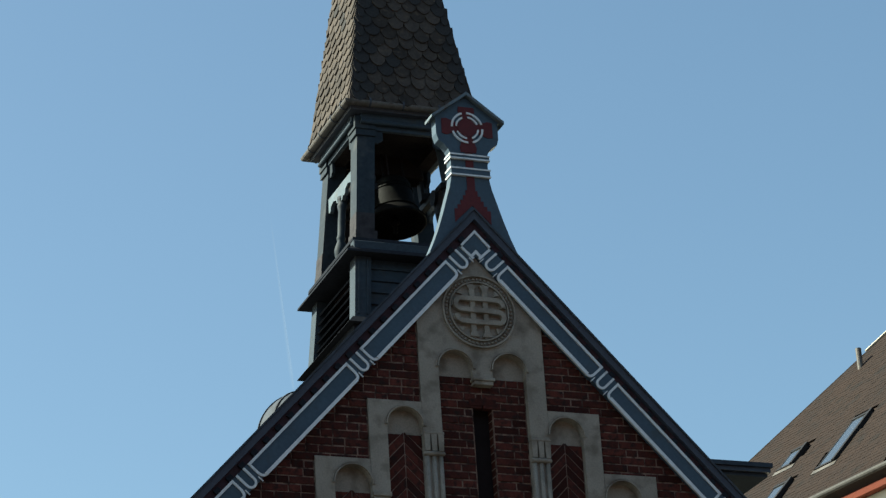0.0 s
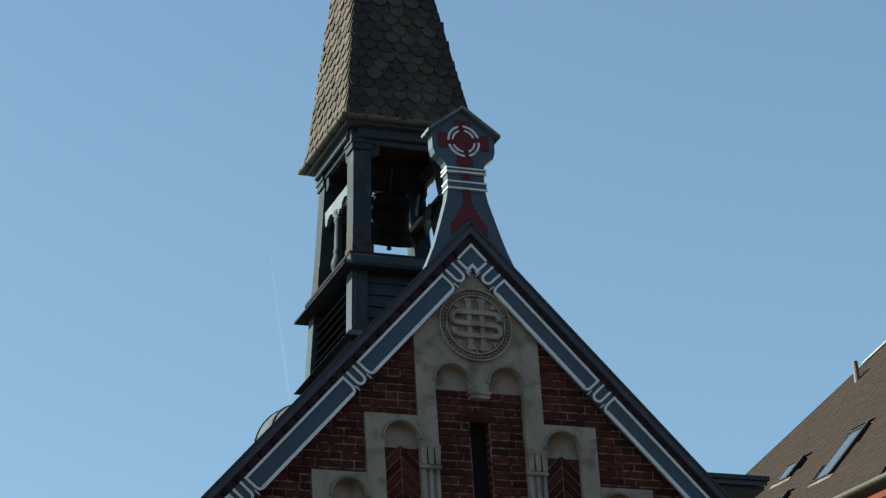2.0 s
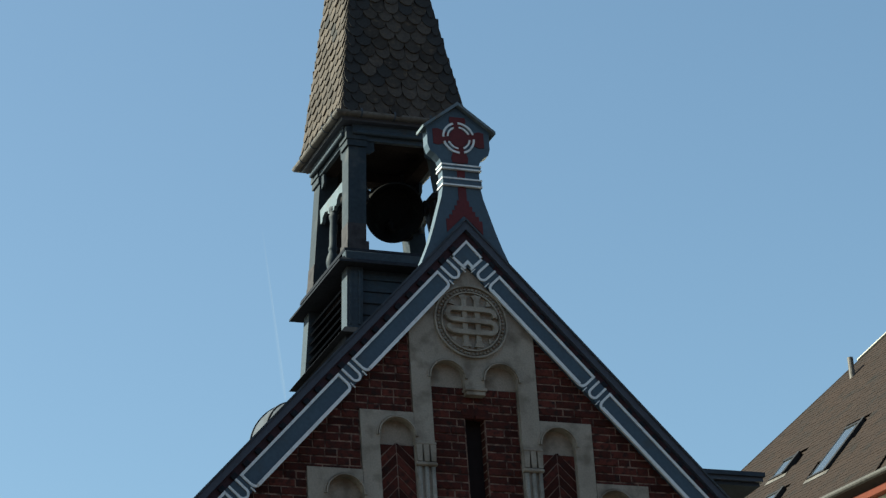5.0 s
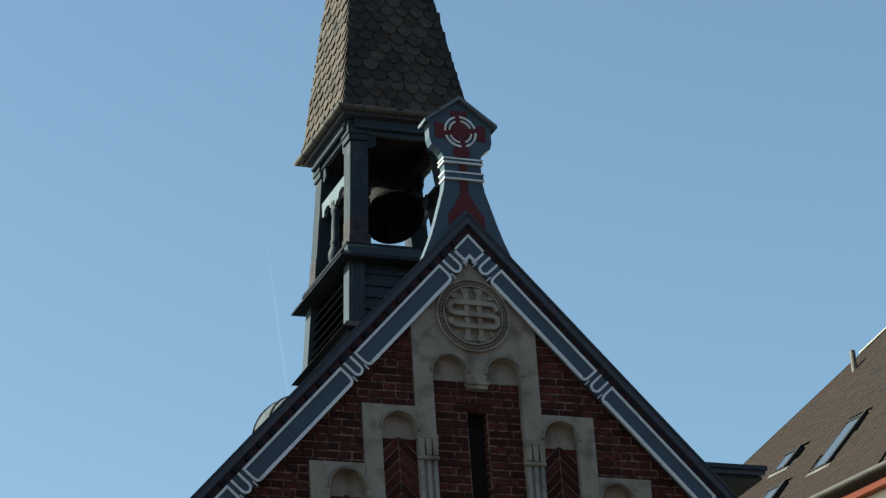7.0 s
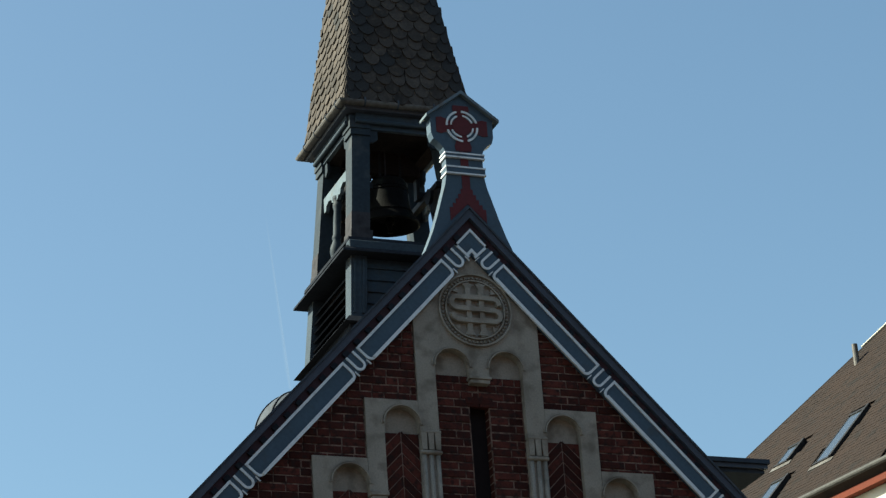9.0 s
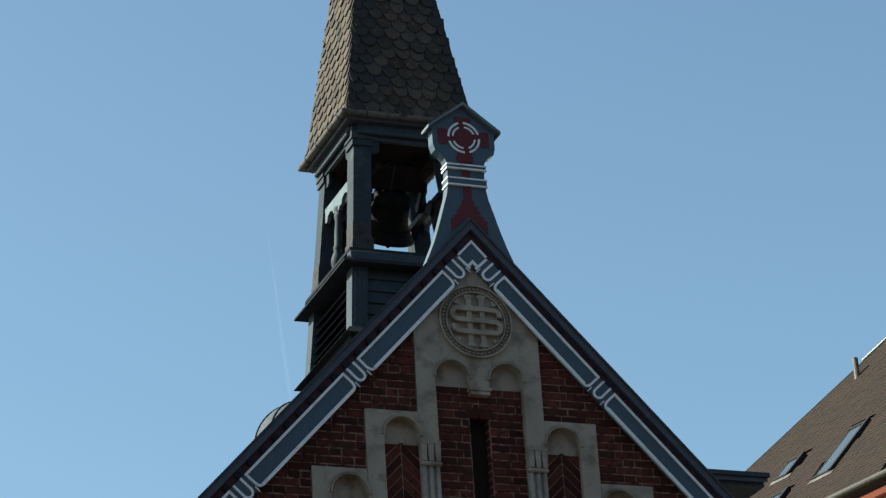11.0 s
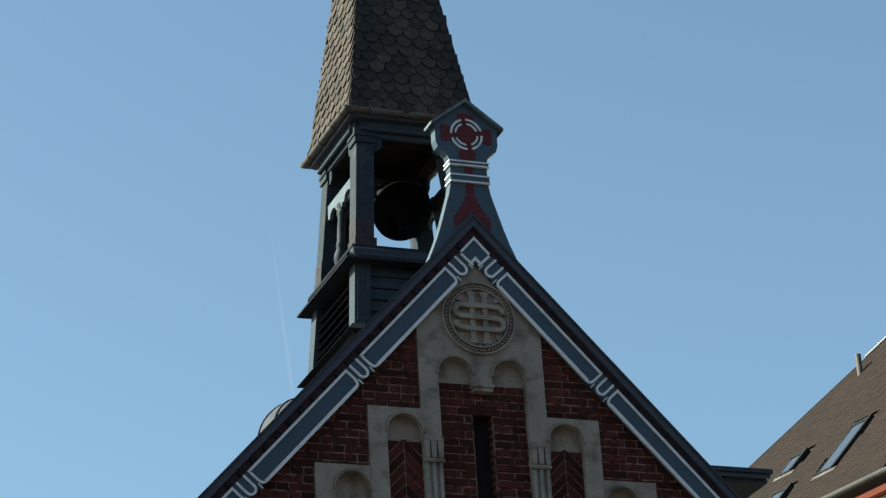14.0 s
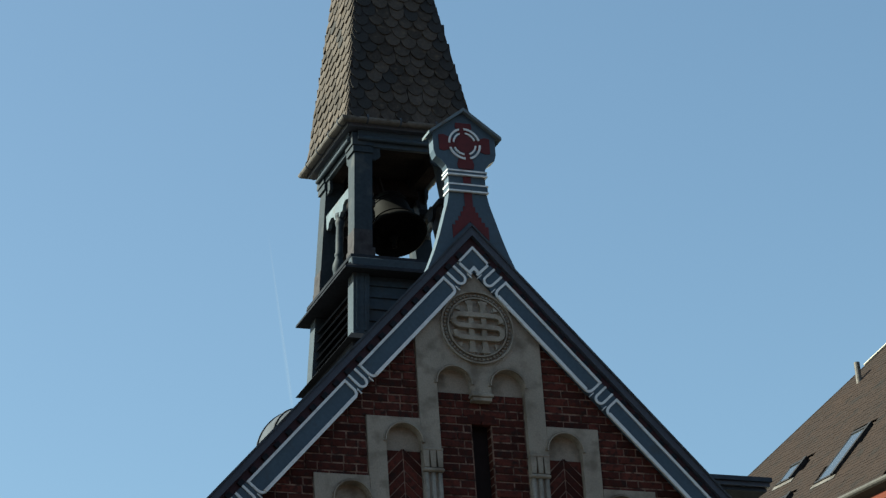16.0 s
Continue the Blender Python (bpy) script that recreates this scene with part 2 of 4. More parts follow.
# Solid dark block; the recess's shade is in its colour.
part("window_reveal", box(-0.3, 0.3, 0.42, 0.9, 7.3, 9.75), SHADE_FILL, chapel, "dark block standing for the shaded recess behind the slit")
for side in (1, -1):
    pts = [on_slope(-0.02, 0.04, side), on_slope(5.9, 0.04, side), on_slope(5.9, 0.120, side), on_slope(-0.17, 0.120, side)]
    pts[0] = (0.0, APEX + 0.04 / COS)
    pts[3] = (0.0, APEX + 0.120 / COS)
    part("roof_slope", prism(bmesh.new(), pts, 0.02, DEEP + 0.3), ROOF_SHEET, chapel, "dark slate roof slope")


def strip(bm, s0, s1, n0, n1, y0, y1, side):
    return prism(bm, [on_slope(s0, n0, side), on_slope(s1, n0, side), on_slope(s1, n1, side), on_slope(s0, n1, side)], y0, y1)


def mitre(n, extra=0.0):
    """Where a line at offset n from the slope meets the middle."""
    return -n * SIN / COS + extra


GAPS = [(0.223, 0.415), (1.60, 1.78), (3.06, 3.25), (4.52, 4.70)]
for side in (1, -1):
    bm = bmesh.new()
    prism(bm, [(0, APEX - 0.165 / COS), on_slope(5.7, -0.165, side), on_slope(5.7, 0.0, side), (0, APEX)], -0.03, 0.06)
    board = part("bargeboard", bm, BLUE, chapel, "blue bargeboard with white lines")
    bm = bmesh.new()
    prism(bm, [(0, APEX), on_slope(5.8, 0.0, side), on_slope(5.8, 0.070, side), (0, APEX + 0.070 / COS)], -0.005, 0.06)
    dentil_board = part("dentil_board", bm, MAROON, chapel, "dark maroon strip under the roof edge")
    bm = bmesh.new()
    prism(bm, [(0, APEX + 0.066 / COS), on_slope(5.95, 0.066, side), on_slope(5.95, 0.120, side), (0, APEX + 0.120 / COS)], -0.055, 0.03)
    part("verge_edge", bm, BLUE_DARK, chapel, "dark blue roof edge moulding")
    part("verge_cap", prism(bmesh.new(), [(0, APEX + 0.122 / COS), on_slope(5.97, 0.122, side), on_slope(5.97, 0.137, side), (0, APEX + 0.137 / COS)], -0.07, 0.2), LEAD, chapel, "thin lead capping along the roof edge")
    s = 0.12
    while s < 5.7:
        part("dentil", strip(bmesh.new(), s, s + 0.055, 0.006, 0.045, -0.028, 0.0, side), TAR, dentil_board)
        s += 0.155
    # white lining: each panel a frame with a round corner, each gap a loop
    ends = [0.0] + [b for a, b in GAPS]
    stops = [a for a, b in GAPS] + [5.7]
    yw0, yw1 = -0.042, -0.03
    for k, (a, b) in enumerate(zip(ends, stops)):
        bm = bmesh.new()
        if k == 0:
            # the lozenge at the apex
            prism(bm, [(0, APEX), on_slope(b, 0, side), on_slope(b, -0.02, side), (0, APEX - 0.02 / COS)], yw0, yw1)
            prism(bm, [on_slope(b, 0, side), on_slope(b, -0.165, side), on_slope(b - 0.022, -0.165, side), on_slope(b - 0.022, 0, side)], yw0, yw1)
            prism(bm, [(0, APEX - 0.125 / COS), on_slope(b - 0.02, -0.125, side), on_slope(b - 0.02, -0.15, side), (0, APEX - 0.15 / COS)], yw0, yw1)
        else:
            strip(bm, a, b, -0.022, 0, yw0, yw1, side)
            strip(bm, a + 0.05, b - 0.05, -0.177, -0.148, yw0 - 0.01, yw1, side)
            for e, d in ((a, 1), (b, -1)):
                strip(bm, min(e, e + d * 0.02), max(e, e + d * 0.02), -0.115, -0.02, yw0, yw1, side)
                c = (e + d * 0.05, -0.115)
                pts = [on_slope(c[0] - d * 0.05 * math.cos(radians(t)), c[1] - 0.05 * math.sin(radians(t)) * 1.2, side) for t in range(0, 91, 15)]
                pts += [on_slope(c[0] - d * 0.028 * math.cos(radians(t)), c[1] - 0.032 * math.sin(radians(t)) * 1.2, side) for t in range(90, -1, -15)]
                prism(bm, pts, yw0, yw1)
        part("white_line", bm, WHITE, board)
    for a, b in GAPS:
        bm = bmesh.new()
        w = b - a
        m0, m1 = a + w * 0.27, a + w * 0.73
        strip(bm, m0 - 0.010, m0 + 0.010, -0.120, 0.0, yw0, yw1, side)
        strip(bm, m1 - 0.010, m1 + 0.010, -0.120, 0.0, yw0, yw1, side)
        c, r = (m0 + m1) / 2, (m1 - m0) / 2
        pts = [on_slope(c - (r + 0.01) * math.cos(radians(t)), -0.120 - (r + 0.01) * math.sin(radians(t)), side) for t in range(0, 181, 18)]
        pts += [on_slope(c - (r - 0.01) * math.cos(radians(t)), -0.120 - (r - 0.01) * math.sin(radians(t)), side) for t in range(180, -1, -18)]
        prism(bm, pts, yw0, yw1)
        for e in (a + 0.012, b - 0.012):
            strip(bm, e - 0.004, e + 0.004, -0.185, -0.13, yw0, yw1, side)
        part("white_loop", bm, WHITE, board)

# stone dressings: stepped arches
LINE = lambda x: APEX - 0.10 / COS - PITCH * abs(x)
for side in (1, -1):
    f = (lambda p: p) if side > 0 else flip
    head = [(0.0, LINE(0)), (0.56, LINE(0.56)), (0.56, 9.351), (0.392, 9.351), (0.392, 9.94)] + arc(0.241, 9.94, 0.151, 0, 180)[1:] + [(0.09, 9.86), (0.0, 9.86)]
    part("head_stone", prism(bmesh.new(), f(head), 0.0, 0.075), STONE, chapel, "weathered grey stone dressing", bevel=0.004)
    outer = [(0.562, 9.615), (1.03, 9.615), (1.03, 8.80), (0.872, 8.80), (0.872, 9.40)] + arc(0.717, 9.40, 0.155, 0, 180)[1:]
    part("arch_stone", prism(bmesh.new(), f(outer), 0.0, 0.075), STONE, chapel, bevel=0.004)
    lower = [(1.034, 9.09), (1.508, 9.09), (1.508, 7.9), (1.348, 7.9), (1.348, 8.87)] + arc(1.191, 8.87, 0.157, 0, 180)[1:]
    part("arch_stone", prism(bmesh.new(), f(lower), 0.0, 0.075), STONE, chapel, bevel=0.004)
    for cx, cz, r, low in ((0.241, 9.94, 0.151, 9.876), (0.717, 9.40, 0.155, 9.335), (1.191, 8.87, 0.157, 8.81)):
        lun = [(cx - r - 0.004, low)] + [(cx + r + 0.004, low)] + arc(cx, cz, r + 0.004, 0, 180)
        part("lunette", prism(bmesh.new(), f(lun), 0.068, 0.076), STONE, chapel, "smooth stone lunette under the arch")
        bm = bmesh.new()
        arc_strip(bm, side * cx, cz, r + 0.003, r + 0.013, 0, 180, -0.026, 0.003, 16)
        arc_strip(bm, side * cx, cz, r + 0.019, r + 0.026, 0, 180, -0.016, 0.003, 16)
        part("arch_moulding", bm, STONE, chapel)
    # capital and three shafts
    bm = box(side * 0.385, side * 0.562, -0.022, 0.04, 9.335, 9.357)
    capital = part("capital", bm, STONE, chapel, "carved stone capital with upright grooves", bevel=0.004)
    for x in (0.415, 0.475, 0.535):
        pts = [(x - 0.026, 9.335), (x + 0.026, 9.335), (x + 0.020, 9.19), (x - 0.020, 9.19)]
        part("leaf", prism(bmesh.new(), f(pts), -0.018, 0.03), STONE, capital, bevel=0.006)
        bm = bmesh.new()
        lathe(bm, [(0.020, 7.9), (0.020, 9.15)], 12, Matrix.Translation((side * x, 0.015, 0)))
        part("shaft", bm, STONE, chapel, "slim stone wall shaft", smooth=True)
    part("neck_ring", box(side * 0.382, side * 0.566, -0.020, 0.04, 9.152, 9.188), STONE, chapel, bevel=0.010)
    part("shaft_back", box(side * 0.392, side * 0.56, 0.02, 0.076, 7.9, 9.335), STONE, chapel)
    bm = box(side * 0.872, side * 1.03, -0.03, 0.06, 8.77, 8.805)
    block(bm, side * 0.885, side * 1.02, -0.015, 0.06, 8.72, 8.77)
    part("corbel", bm, STONE, chapel, bevel=0.004)
bm = box(-0.098, 0.098, -0.03, 0.06, 9.835, 9.862)
block(bm, -0.085, 0.085, -0.018, 0.06, 9.80, 9.835)
part("corbel", bm, STONE, chapel, bevel=0.004)
# Added dark sheet that paints the slit's inner shade.
part("slit_glass", box(-0.086, 0.086, 0.15, 0.17, 7.4, 9.645), SHADE_FILL, chapel, "dark panel standing for the shade inside the slit window")
part("lintel", box(-0.12, 0.12, 0.044, 0.1, 9.637, 9.695), BRICK, chapel, "brick lintel over the slit window")

# medallion: ring of beads, round field, interlaced strokes
MZ, MR = 10.46, 0.330
bm = bmesh.new()
arc_strip(bm, 0, MZ, MR - 0.014, MR, 0, 359.9, -0.028, 0.004, 48)
arc_strip(bm, 0, MZ, MR - 0.072, MR - 0.060, 0, 359.9, -0.028, 0.004, 48)
medallion = part("medallion", bm, STONE, chapel, "round carved stone medallion with interlaced strokes")
bead = bmesh.new()
bmesh.ops.create_icosphere(bead, subdivisions=1, radius=0.0165, matrix=Matrix.Translation((0, -0.008, 0)))
bead_mesh = mesh_of("bead", bead, STONE)
for k in range(52):
    a = 2 * math.pi * k / 52
    place("bead", bead_mesh, Matrix.Translation(((MR - 0.04) * math.cos(a), 0, MZ + (MR - 0.04) * math.sin(a))) @ Matrix.Rotation(-a + math.pi / 2, 4, "Y"), medallion)


def stroke(bm, pts, w, y0=-0.020, y1=0.004):
    """Flat carved band along a line of (x, z)."""
    left, right = [], []
    for i, (x, z) in enumerate(pts):
        a, b = Vector(pts[max(i - 1, 0)]), Vector(pts[min(i + 1, len(pts) - 1)])
        d = (b - a).normalized()
        left.append((x - d.y * w / 2, z + d.x * w / 2))
        right.append((x + d.y * w / 2, z - d.x * w / 2))
    return prism(bm, left + right[::-1], y0, y1)


for x in (-0.058, 0.058):
    pts = [(x - 0.045, MZ - 0.232), (x - 0.022, MZ - 0.19), (x - 0.022, MZ + 0.19), (x - 0.045, MZ + 0.232), (x + 0.045, MZ + 0.232), (x + 0.022, MZ + 0.19), (x + 0.022, MZ - 0.19), (x + 0.045, MZ - 0.232)]
    part("carved_stroke", prism(bmesh.new(), pts, -0.030, 0.004), STONE, medallion, bevel=0.004)
s_line = [(0.215, MZ + 0.045), (0.20, MZ + 0.085), (0.165, MZ + 0.102)] + [(0.06, MZ + 0.106), (-0.10, MZ + 0.104)] + arc(-0.165, MZ + 0.054, 0.050, 95, 265, 8) + [(-0.06, MZ), (0.06, MZ)] + arc(0.165, MZ - 0.054, 0.050, 85, -85, 8) + [(0.10, MZ - 0.104), (-0.06, MZ - 0.106)] + [(-0.165, MZ - 0.102), (-0.20, MZ - 0.085), (-0.215, MZ - 0.045)]
part("carved_stroke", stroke(bmesh.new(), s_line, 0.040, -0.046), STONE, medallion, bevel=0.003)
for k in range(12):
    a = 2 * math.pi * (k + 0.5) / 12
    m = Matrix.Translation((0.238 * math.cos(a), 0, MZ + 0.238 * math.sin(a))) @ Matrix.Rotation(-a + math.pi / 2, 4, "Y")
    part("carved_leaf", prism(bmesh.new(), [(-0.028, 0.012), (0.028, 0.012), (0.0, -0.034)], -0.022, 0.004, m), STONE, medallion)

# ---------------------------------------------------------------- painted gable board
FZ = 0.03
board_thing = thing("gable_finial", "blue painted wooden gable finial with a red cross and white rings", "finial", (0, 0.03, 11.2))
half = [(0.0, 12.445), (0.315, 12.215), (0.288, 12.205), (0.288, 12.06), (0.27, 12.0), (0.225, 11.97), (0.186, 11.925), (0.170, 11.88), (0.170, 11.69), (0.192, 11.57), (0.232, 11.44),
        (0.28, 11.28), (0.335, 11.12), (0.385, 11.00), (0.41, 10.945), (0.425, 10.835)]
half = [(x, z + FZ) for x, z in half] + [(0.0, 11.31)]
outline = half + [(-x, z) for x, z in half[-2:0:-1]]
part("board", prism(bmesh.new(), outline, -0.03, 0.07), BLUE, board_thing, bevel=0.004)
for side in (1, -1):
    part("cap_board", prism(bmesh.new(), [(0, 12.50), (side * 0.335, 12.248), (side * 0.335, 12.222), (0, 12.468)], -0.075, 0.10), BLUE_PALE, board_thing, "small sloping cap board", bevel=0.003)
for z0, z1 in ((11.855, 11.905), (11.70, 11.775)):
    bm = box(-0.180, 0.180, -0.052, 0.08, z0 + FZ - 0.026, z1 + FZ - 0.028)
    band = part("neck_band", bm, BLUE, board_thing, bevel=0.003)
    for z in (z0 + FZ - 0.022, z1 + FZ - 0.036):
        part("white_line", box(-0.184, 0.184, -0.057, 0.083, z - 0.007, z + 0.007), WHITE, band)
CZ = 12.166
bm = bmesh.new()
for k in range(4):
    m = Matrix.Translation((0, 0, CZ)) @ Matrix.Rotation(k * math.pi / 2, 4, "Y")
    top = 0.20 if k == 0 else 0.235
    prism(bm, [(-0.035, 0.04), (-0.045, 0.10), (-0.078, 0.19 if k else 0.16), (-0.07, top), (0.07, top), (0.078, 0.19 if k else 0.16), (0.045, 0.10), (0.035, 0.04)], -0.036, -0.028, m)
part("red_cross", bm, RED, board_thing, "maroon cross with flared arms")
part("red_disc", prism(bmesh.new(), arc(0, CZ, 0.085, 0, 345, 23), -0.040, -0.028), RED, board_thing)
for r0, r1 in ((0.094, 0.109), (0.132, 0.150)):
    for k in range(4):
        gap = 14 if r0 < 0.1 else 9
        bm = bmesh.new()
        arc_strip(bm, 0, CZ, r0, r1, 90 * k + 9 + gap, 90 * k + 99 - gap, -0.043, -0.028, 8)
        part("white_arc", bm, WHITE, board_thing)
shaft = [(0.036, 11.905), (0.036, 11.55), (0.055, 11.55), (0.055, 11.50), (0.080, 11.50), (0.080, 11.455), (0.105, 11.455), (0.105, 11.41), (0.135, 11.41), (0.135, 11.37), (0.165, 11.37), (0.165, 11.245)]
shaft = [(x, z + 0.02) for x, z in shaft] + [(0.0, 11.43)]
part("red_shaft", prism(bmesh.new(), shaft + [(-x, z) for x, z in shaft[-2::-1]], -0.036, -0.028), RED, board_thing, "maroon stepped cross shaft")
# ---------------------------------------------------------------- bell turret
XC, YC = 0.022, 1.928
BATTER = 0.085
turret = thing("bell_turret", "open blue wooden bell turret with a steep slate spire", "bell turret", (XC, YC, 10.3))


def tur_h(z):
    """Half the width of the turret at a height."""
    return 0.50 + (12.75 - z) * BATTER


def tapered(bm, h0, h1, z0, z1, y=YC, x=XC):
    lo = [bm.verts.new((x + sx * h0, y + sy * h0, z0)) for sx, sy in ((-1, -1), (1, -1), (1, 1), (-1, 1))]
    hi = [bm.verts.new((x + sx * h1, y + sy * h1, z1)) for sx, sy in ((-1, -1), (1, -1), (1, 1), (-1, 1))]
    bm.faces.new(lo[::-1])
    bm.faces.new(hi)
    for i in range(4):
        bm.faces.new((lo[i], lo[(i + 1) % 4], hi[(i + 1) % 4], hi[i]))
    return bm


def leaning_post(bm, sx, sy, z0, z1, w, out=0.0):
    """Corner post that follows the batter."""
    v = []
    for z in (z0, z1):
        h = tur_h(z) + out
        v += [bm.verts.new((XC + sx * (h - a), YC + sy * (h - b), z)) for a, b in ((0, 0), (w, 0), (w, w), (0, w))]
    for q in ((0, 1, 2, 3), (7, 6, 5, 4), (0, 4, 5, 1), (1, 5, 6, 2), (2, 6, 7, 3), (3, 7, 4, 0)):
        bm.faces.new([v[i] for i in q])
    return bm


corners = [(-1, -1), (1, -1), (1, 1), (-1, 1)]
for sx, sy in corners:
    part("corner_post", leaning_post(bmesh.new(), sx, sy, 11.64, 12.78, 0.172), BLUE_POST_SHADED, turret, bevel=0.006)
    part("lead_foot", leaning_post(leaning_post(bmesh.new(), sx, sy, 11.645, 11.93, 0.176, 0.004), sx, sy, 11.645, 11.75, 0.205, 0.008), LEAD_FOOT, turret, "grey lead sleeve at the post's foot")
    part("corner_board", leaning_post(bmesh.new(), sx, sy, 9.6, 11.48, 0.15, 0.012), BLUE_SHADED, turret, bevel=0.006)
    if sy < 0:
        for d in (0.035, 0.115):
            h0, h1 = tur_h(10.9), tur_h(11.44)
            part("corner_fillet", bar(bmesh.new(), (XC + sx * (h0 + 0.012 - d), YC - h0 - 0.014, 10.9), (XC + sx * (h1 + 0.012 - d), YC - h1 - 0.014, 11.44), 0.022, 0.014, (0, 1, 0)), BLUE_SHADED, turret)
    for z0, z1, out in ((12.735, 12.80, 0.018), (12.80, 12.93, 0.030)):
        part("post_capital", leaning_post(bmesh.new(), sx, sy, z0, z1, 0.174 + out, out), BLUE_POST_SHADED, turret, bevel=0.008)
h = tur_h(12.2)
part("inner_post", box(XC - h + 0.165, XC - h + 0.285, YC + h - 0.150, YC + h - 0.05, 11.65, 12.90), TIMBER, turret, "dark timber post beside the rear corner post")
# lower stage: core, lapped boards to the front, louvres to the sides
# Core in near-black, painting the shade behind boards and louvres.
part("stage_core", tapered(bmesh.new(), tur_h(9.6) - 0.14, tur_h(11.46) - 0.14, 9.6, 11.46), SHADE_FILL, turret)
SIDES = [Matrix.Translation((XC, YC, 0)) @ Matrix.Rotation(a, 4, "Z") for a in (0, -math.pi / 2, math.pi, math.pi / 2)]
for k, m in enumerate(SIDES):
    z = 10.2
    while z < 11.42:
        h = tur_h(z)
        w = h - 0.13
        if k in (0, 2):
            slat = prism(bmesh.new(), [(-w, 0), (w, 0), (w, 0.128), (-w, 0.128)], 0, 0.022, m @ Matrix.Translation((0, -h + 0.030, z)) @ Matrix.Rotation(radians(-14), 4, "X"))
            part("lap_board", slat, BLUE_SHADED, turret)
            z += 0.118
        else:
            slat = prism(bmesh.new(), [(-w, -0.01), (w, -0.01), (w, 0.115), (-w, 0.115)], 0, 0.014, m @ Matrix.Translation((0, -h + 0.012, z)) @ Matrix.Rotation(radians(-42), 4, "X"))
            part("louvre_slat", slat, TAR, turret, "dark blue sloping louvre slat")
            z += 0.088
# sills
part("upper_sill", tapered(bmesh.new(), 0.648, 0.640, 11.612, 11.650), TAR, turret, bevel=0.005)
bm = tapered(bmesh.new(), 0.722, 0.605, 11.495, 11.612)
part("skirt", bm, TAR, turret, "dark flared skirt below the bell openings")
part("sill_fascia", box(XC - 0.655, XC + 0.655, YC - 0.690, YC - 0.60, 11.485, 11.600), BLUE_SHADED, turret, bevel=0.006)
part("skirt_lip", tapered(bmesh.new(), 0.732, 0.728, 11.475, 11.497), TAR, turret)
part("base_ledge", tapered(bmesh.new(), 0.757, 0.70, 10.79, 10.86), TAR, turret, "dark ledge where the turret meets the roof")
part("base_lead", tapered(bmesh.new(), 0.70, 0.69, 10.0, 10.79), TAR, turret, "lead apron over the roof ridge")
# entablature, ceiling and eaves
part("bell_ceiling", tapered(bmesh.new(), 0.46, 0.46, 12.90, 12.93), TIMBER, turret, "dark boarded ceiling over the bell")
# Added dark lining: shade under and behind the lintels put into its colour.
for m in SIDES:
    part("inner_beam", box(-0.34, 0.34, -0.460, -0.34, 12.802, 12.895, m=m), TIMBER, turret, "dark timber lining added for the shade inside the lintel")
for m in SIDES:
    part("lintel", box(-0.40, 0.40, -0.505, -0.462, 12.80, 12.952, m=m), BLUE_SHADED, turret, bevel=0.004)
    part("lintel_moulding", rod(block(bmesh.new(), -0.46, 0.46, -0.530, -0.50, 12.880, 12.952, m), m @ Vector((-0.47, -0.533, 12.865)), m @ Vector((0.47, -0.533, 12.865)), 0.022, 12), BLUE_SHADED, turret, "blue moulding with a round lower edge")
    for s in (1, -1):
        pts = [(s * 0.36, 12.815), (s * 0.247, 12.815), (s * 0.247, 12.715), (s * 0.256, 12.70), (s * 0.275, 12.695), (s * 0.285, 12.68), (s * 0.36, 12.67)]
        part("bracket", prism(bmesh.new(), pts, -0.490, -0.462, m), BLUE_POST_SHADED, turret)
for k in (1, 3):
    # side openings: turned column with a scalloped board above
    m = SIDES[k]
    col = [(0.05, 11.60), (0.05, 11.68), (0.036, 11.70), (0.050, 11.755), (0.058, 11.79), (0.056, 11.83), (0.046, 11.865), (0.034, 11.90), (0.042, 11.92), (0.042, 11.94), (0.034, 11.96),
           (0.037, 12.10), (0.034, 12.20), (0.046, 12.25), (0.046, 12.27), (0.036, 12.285), (0.050, 12.315), (0.052, 12.345)]
    hh = tur_h(12.0)
    lean = Matrix(((1, 0, 0, -0.03 if k == 1 else 0.03), (0, 1, BATTER, -hh + 0.055 - BATTER * 12.0), (0, 0, 1, 0), (0, 0, 0, 1)))
    part("turned_column", lathe(bmesh.new(), col, 20, m @ lean), BLUE_POST_SHADED, turret, "turned blue wooden column", smooth=True)
    z0 = 12.46
    pts = [(-0.42, z0), (-0.42, 12.335)]
    for c in (-0.21, 0.21):
        pts += [(c - 0.14, 12.328), (c - 0.125, 12.313), (c - 0.09, 12.324), (c - 0.075, 12.361), (c, 12.384), (c + 0.075, 12.361), (c + 0.09, 12.324), (c + 0.125, 12.313), (c + 0.14, 12.297 if c < 0 else 12.328)]
        if c < 0:
            pts += [(-0.03, 12.297), (0.03, 12.297)]
    pts += [(0.42, 12.335), (0.42, z0)]
    part("scalloped_board", prism(bmesh.new(), pts, -tur_h(12.3) + 0.03, -tur_h(12.3) + 0.065, m), BLUE_PALE, turret, "pale blue scalloped board between the posts")
part("eaves_soffit", tapered(bmesh.new(), 0.59, 0.605, 12.952, 13.0, x=XC + 0.010), BLUE_DARK, turret, "dark eaves soffit")
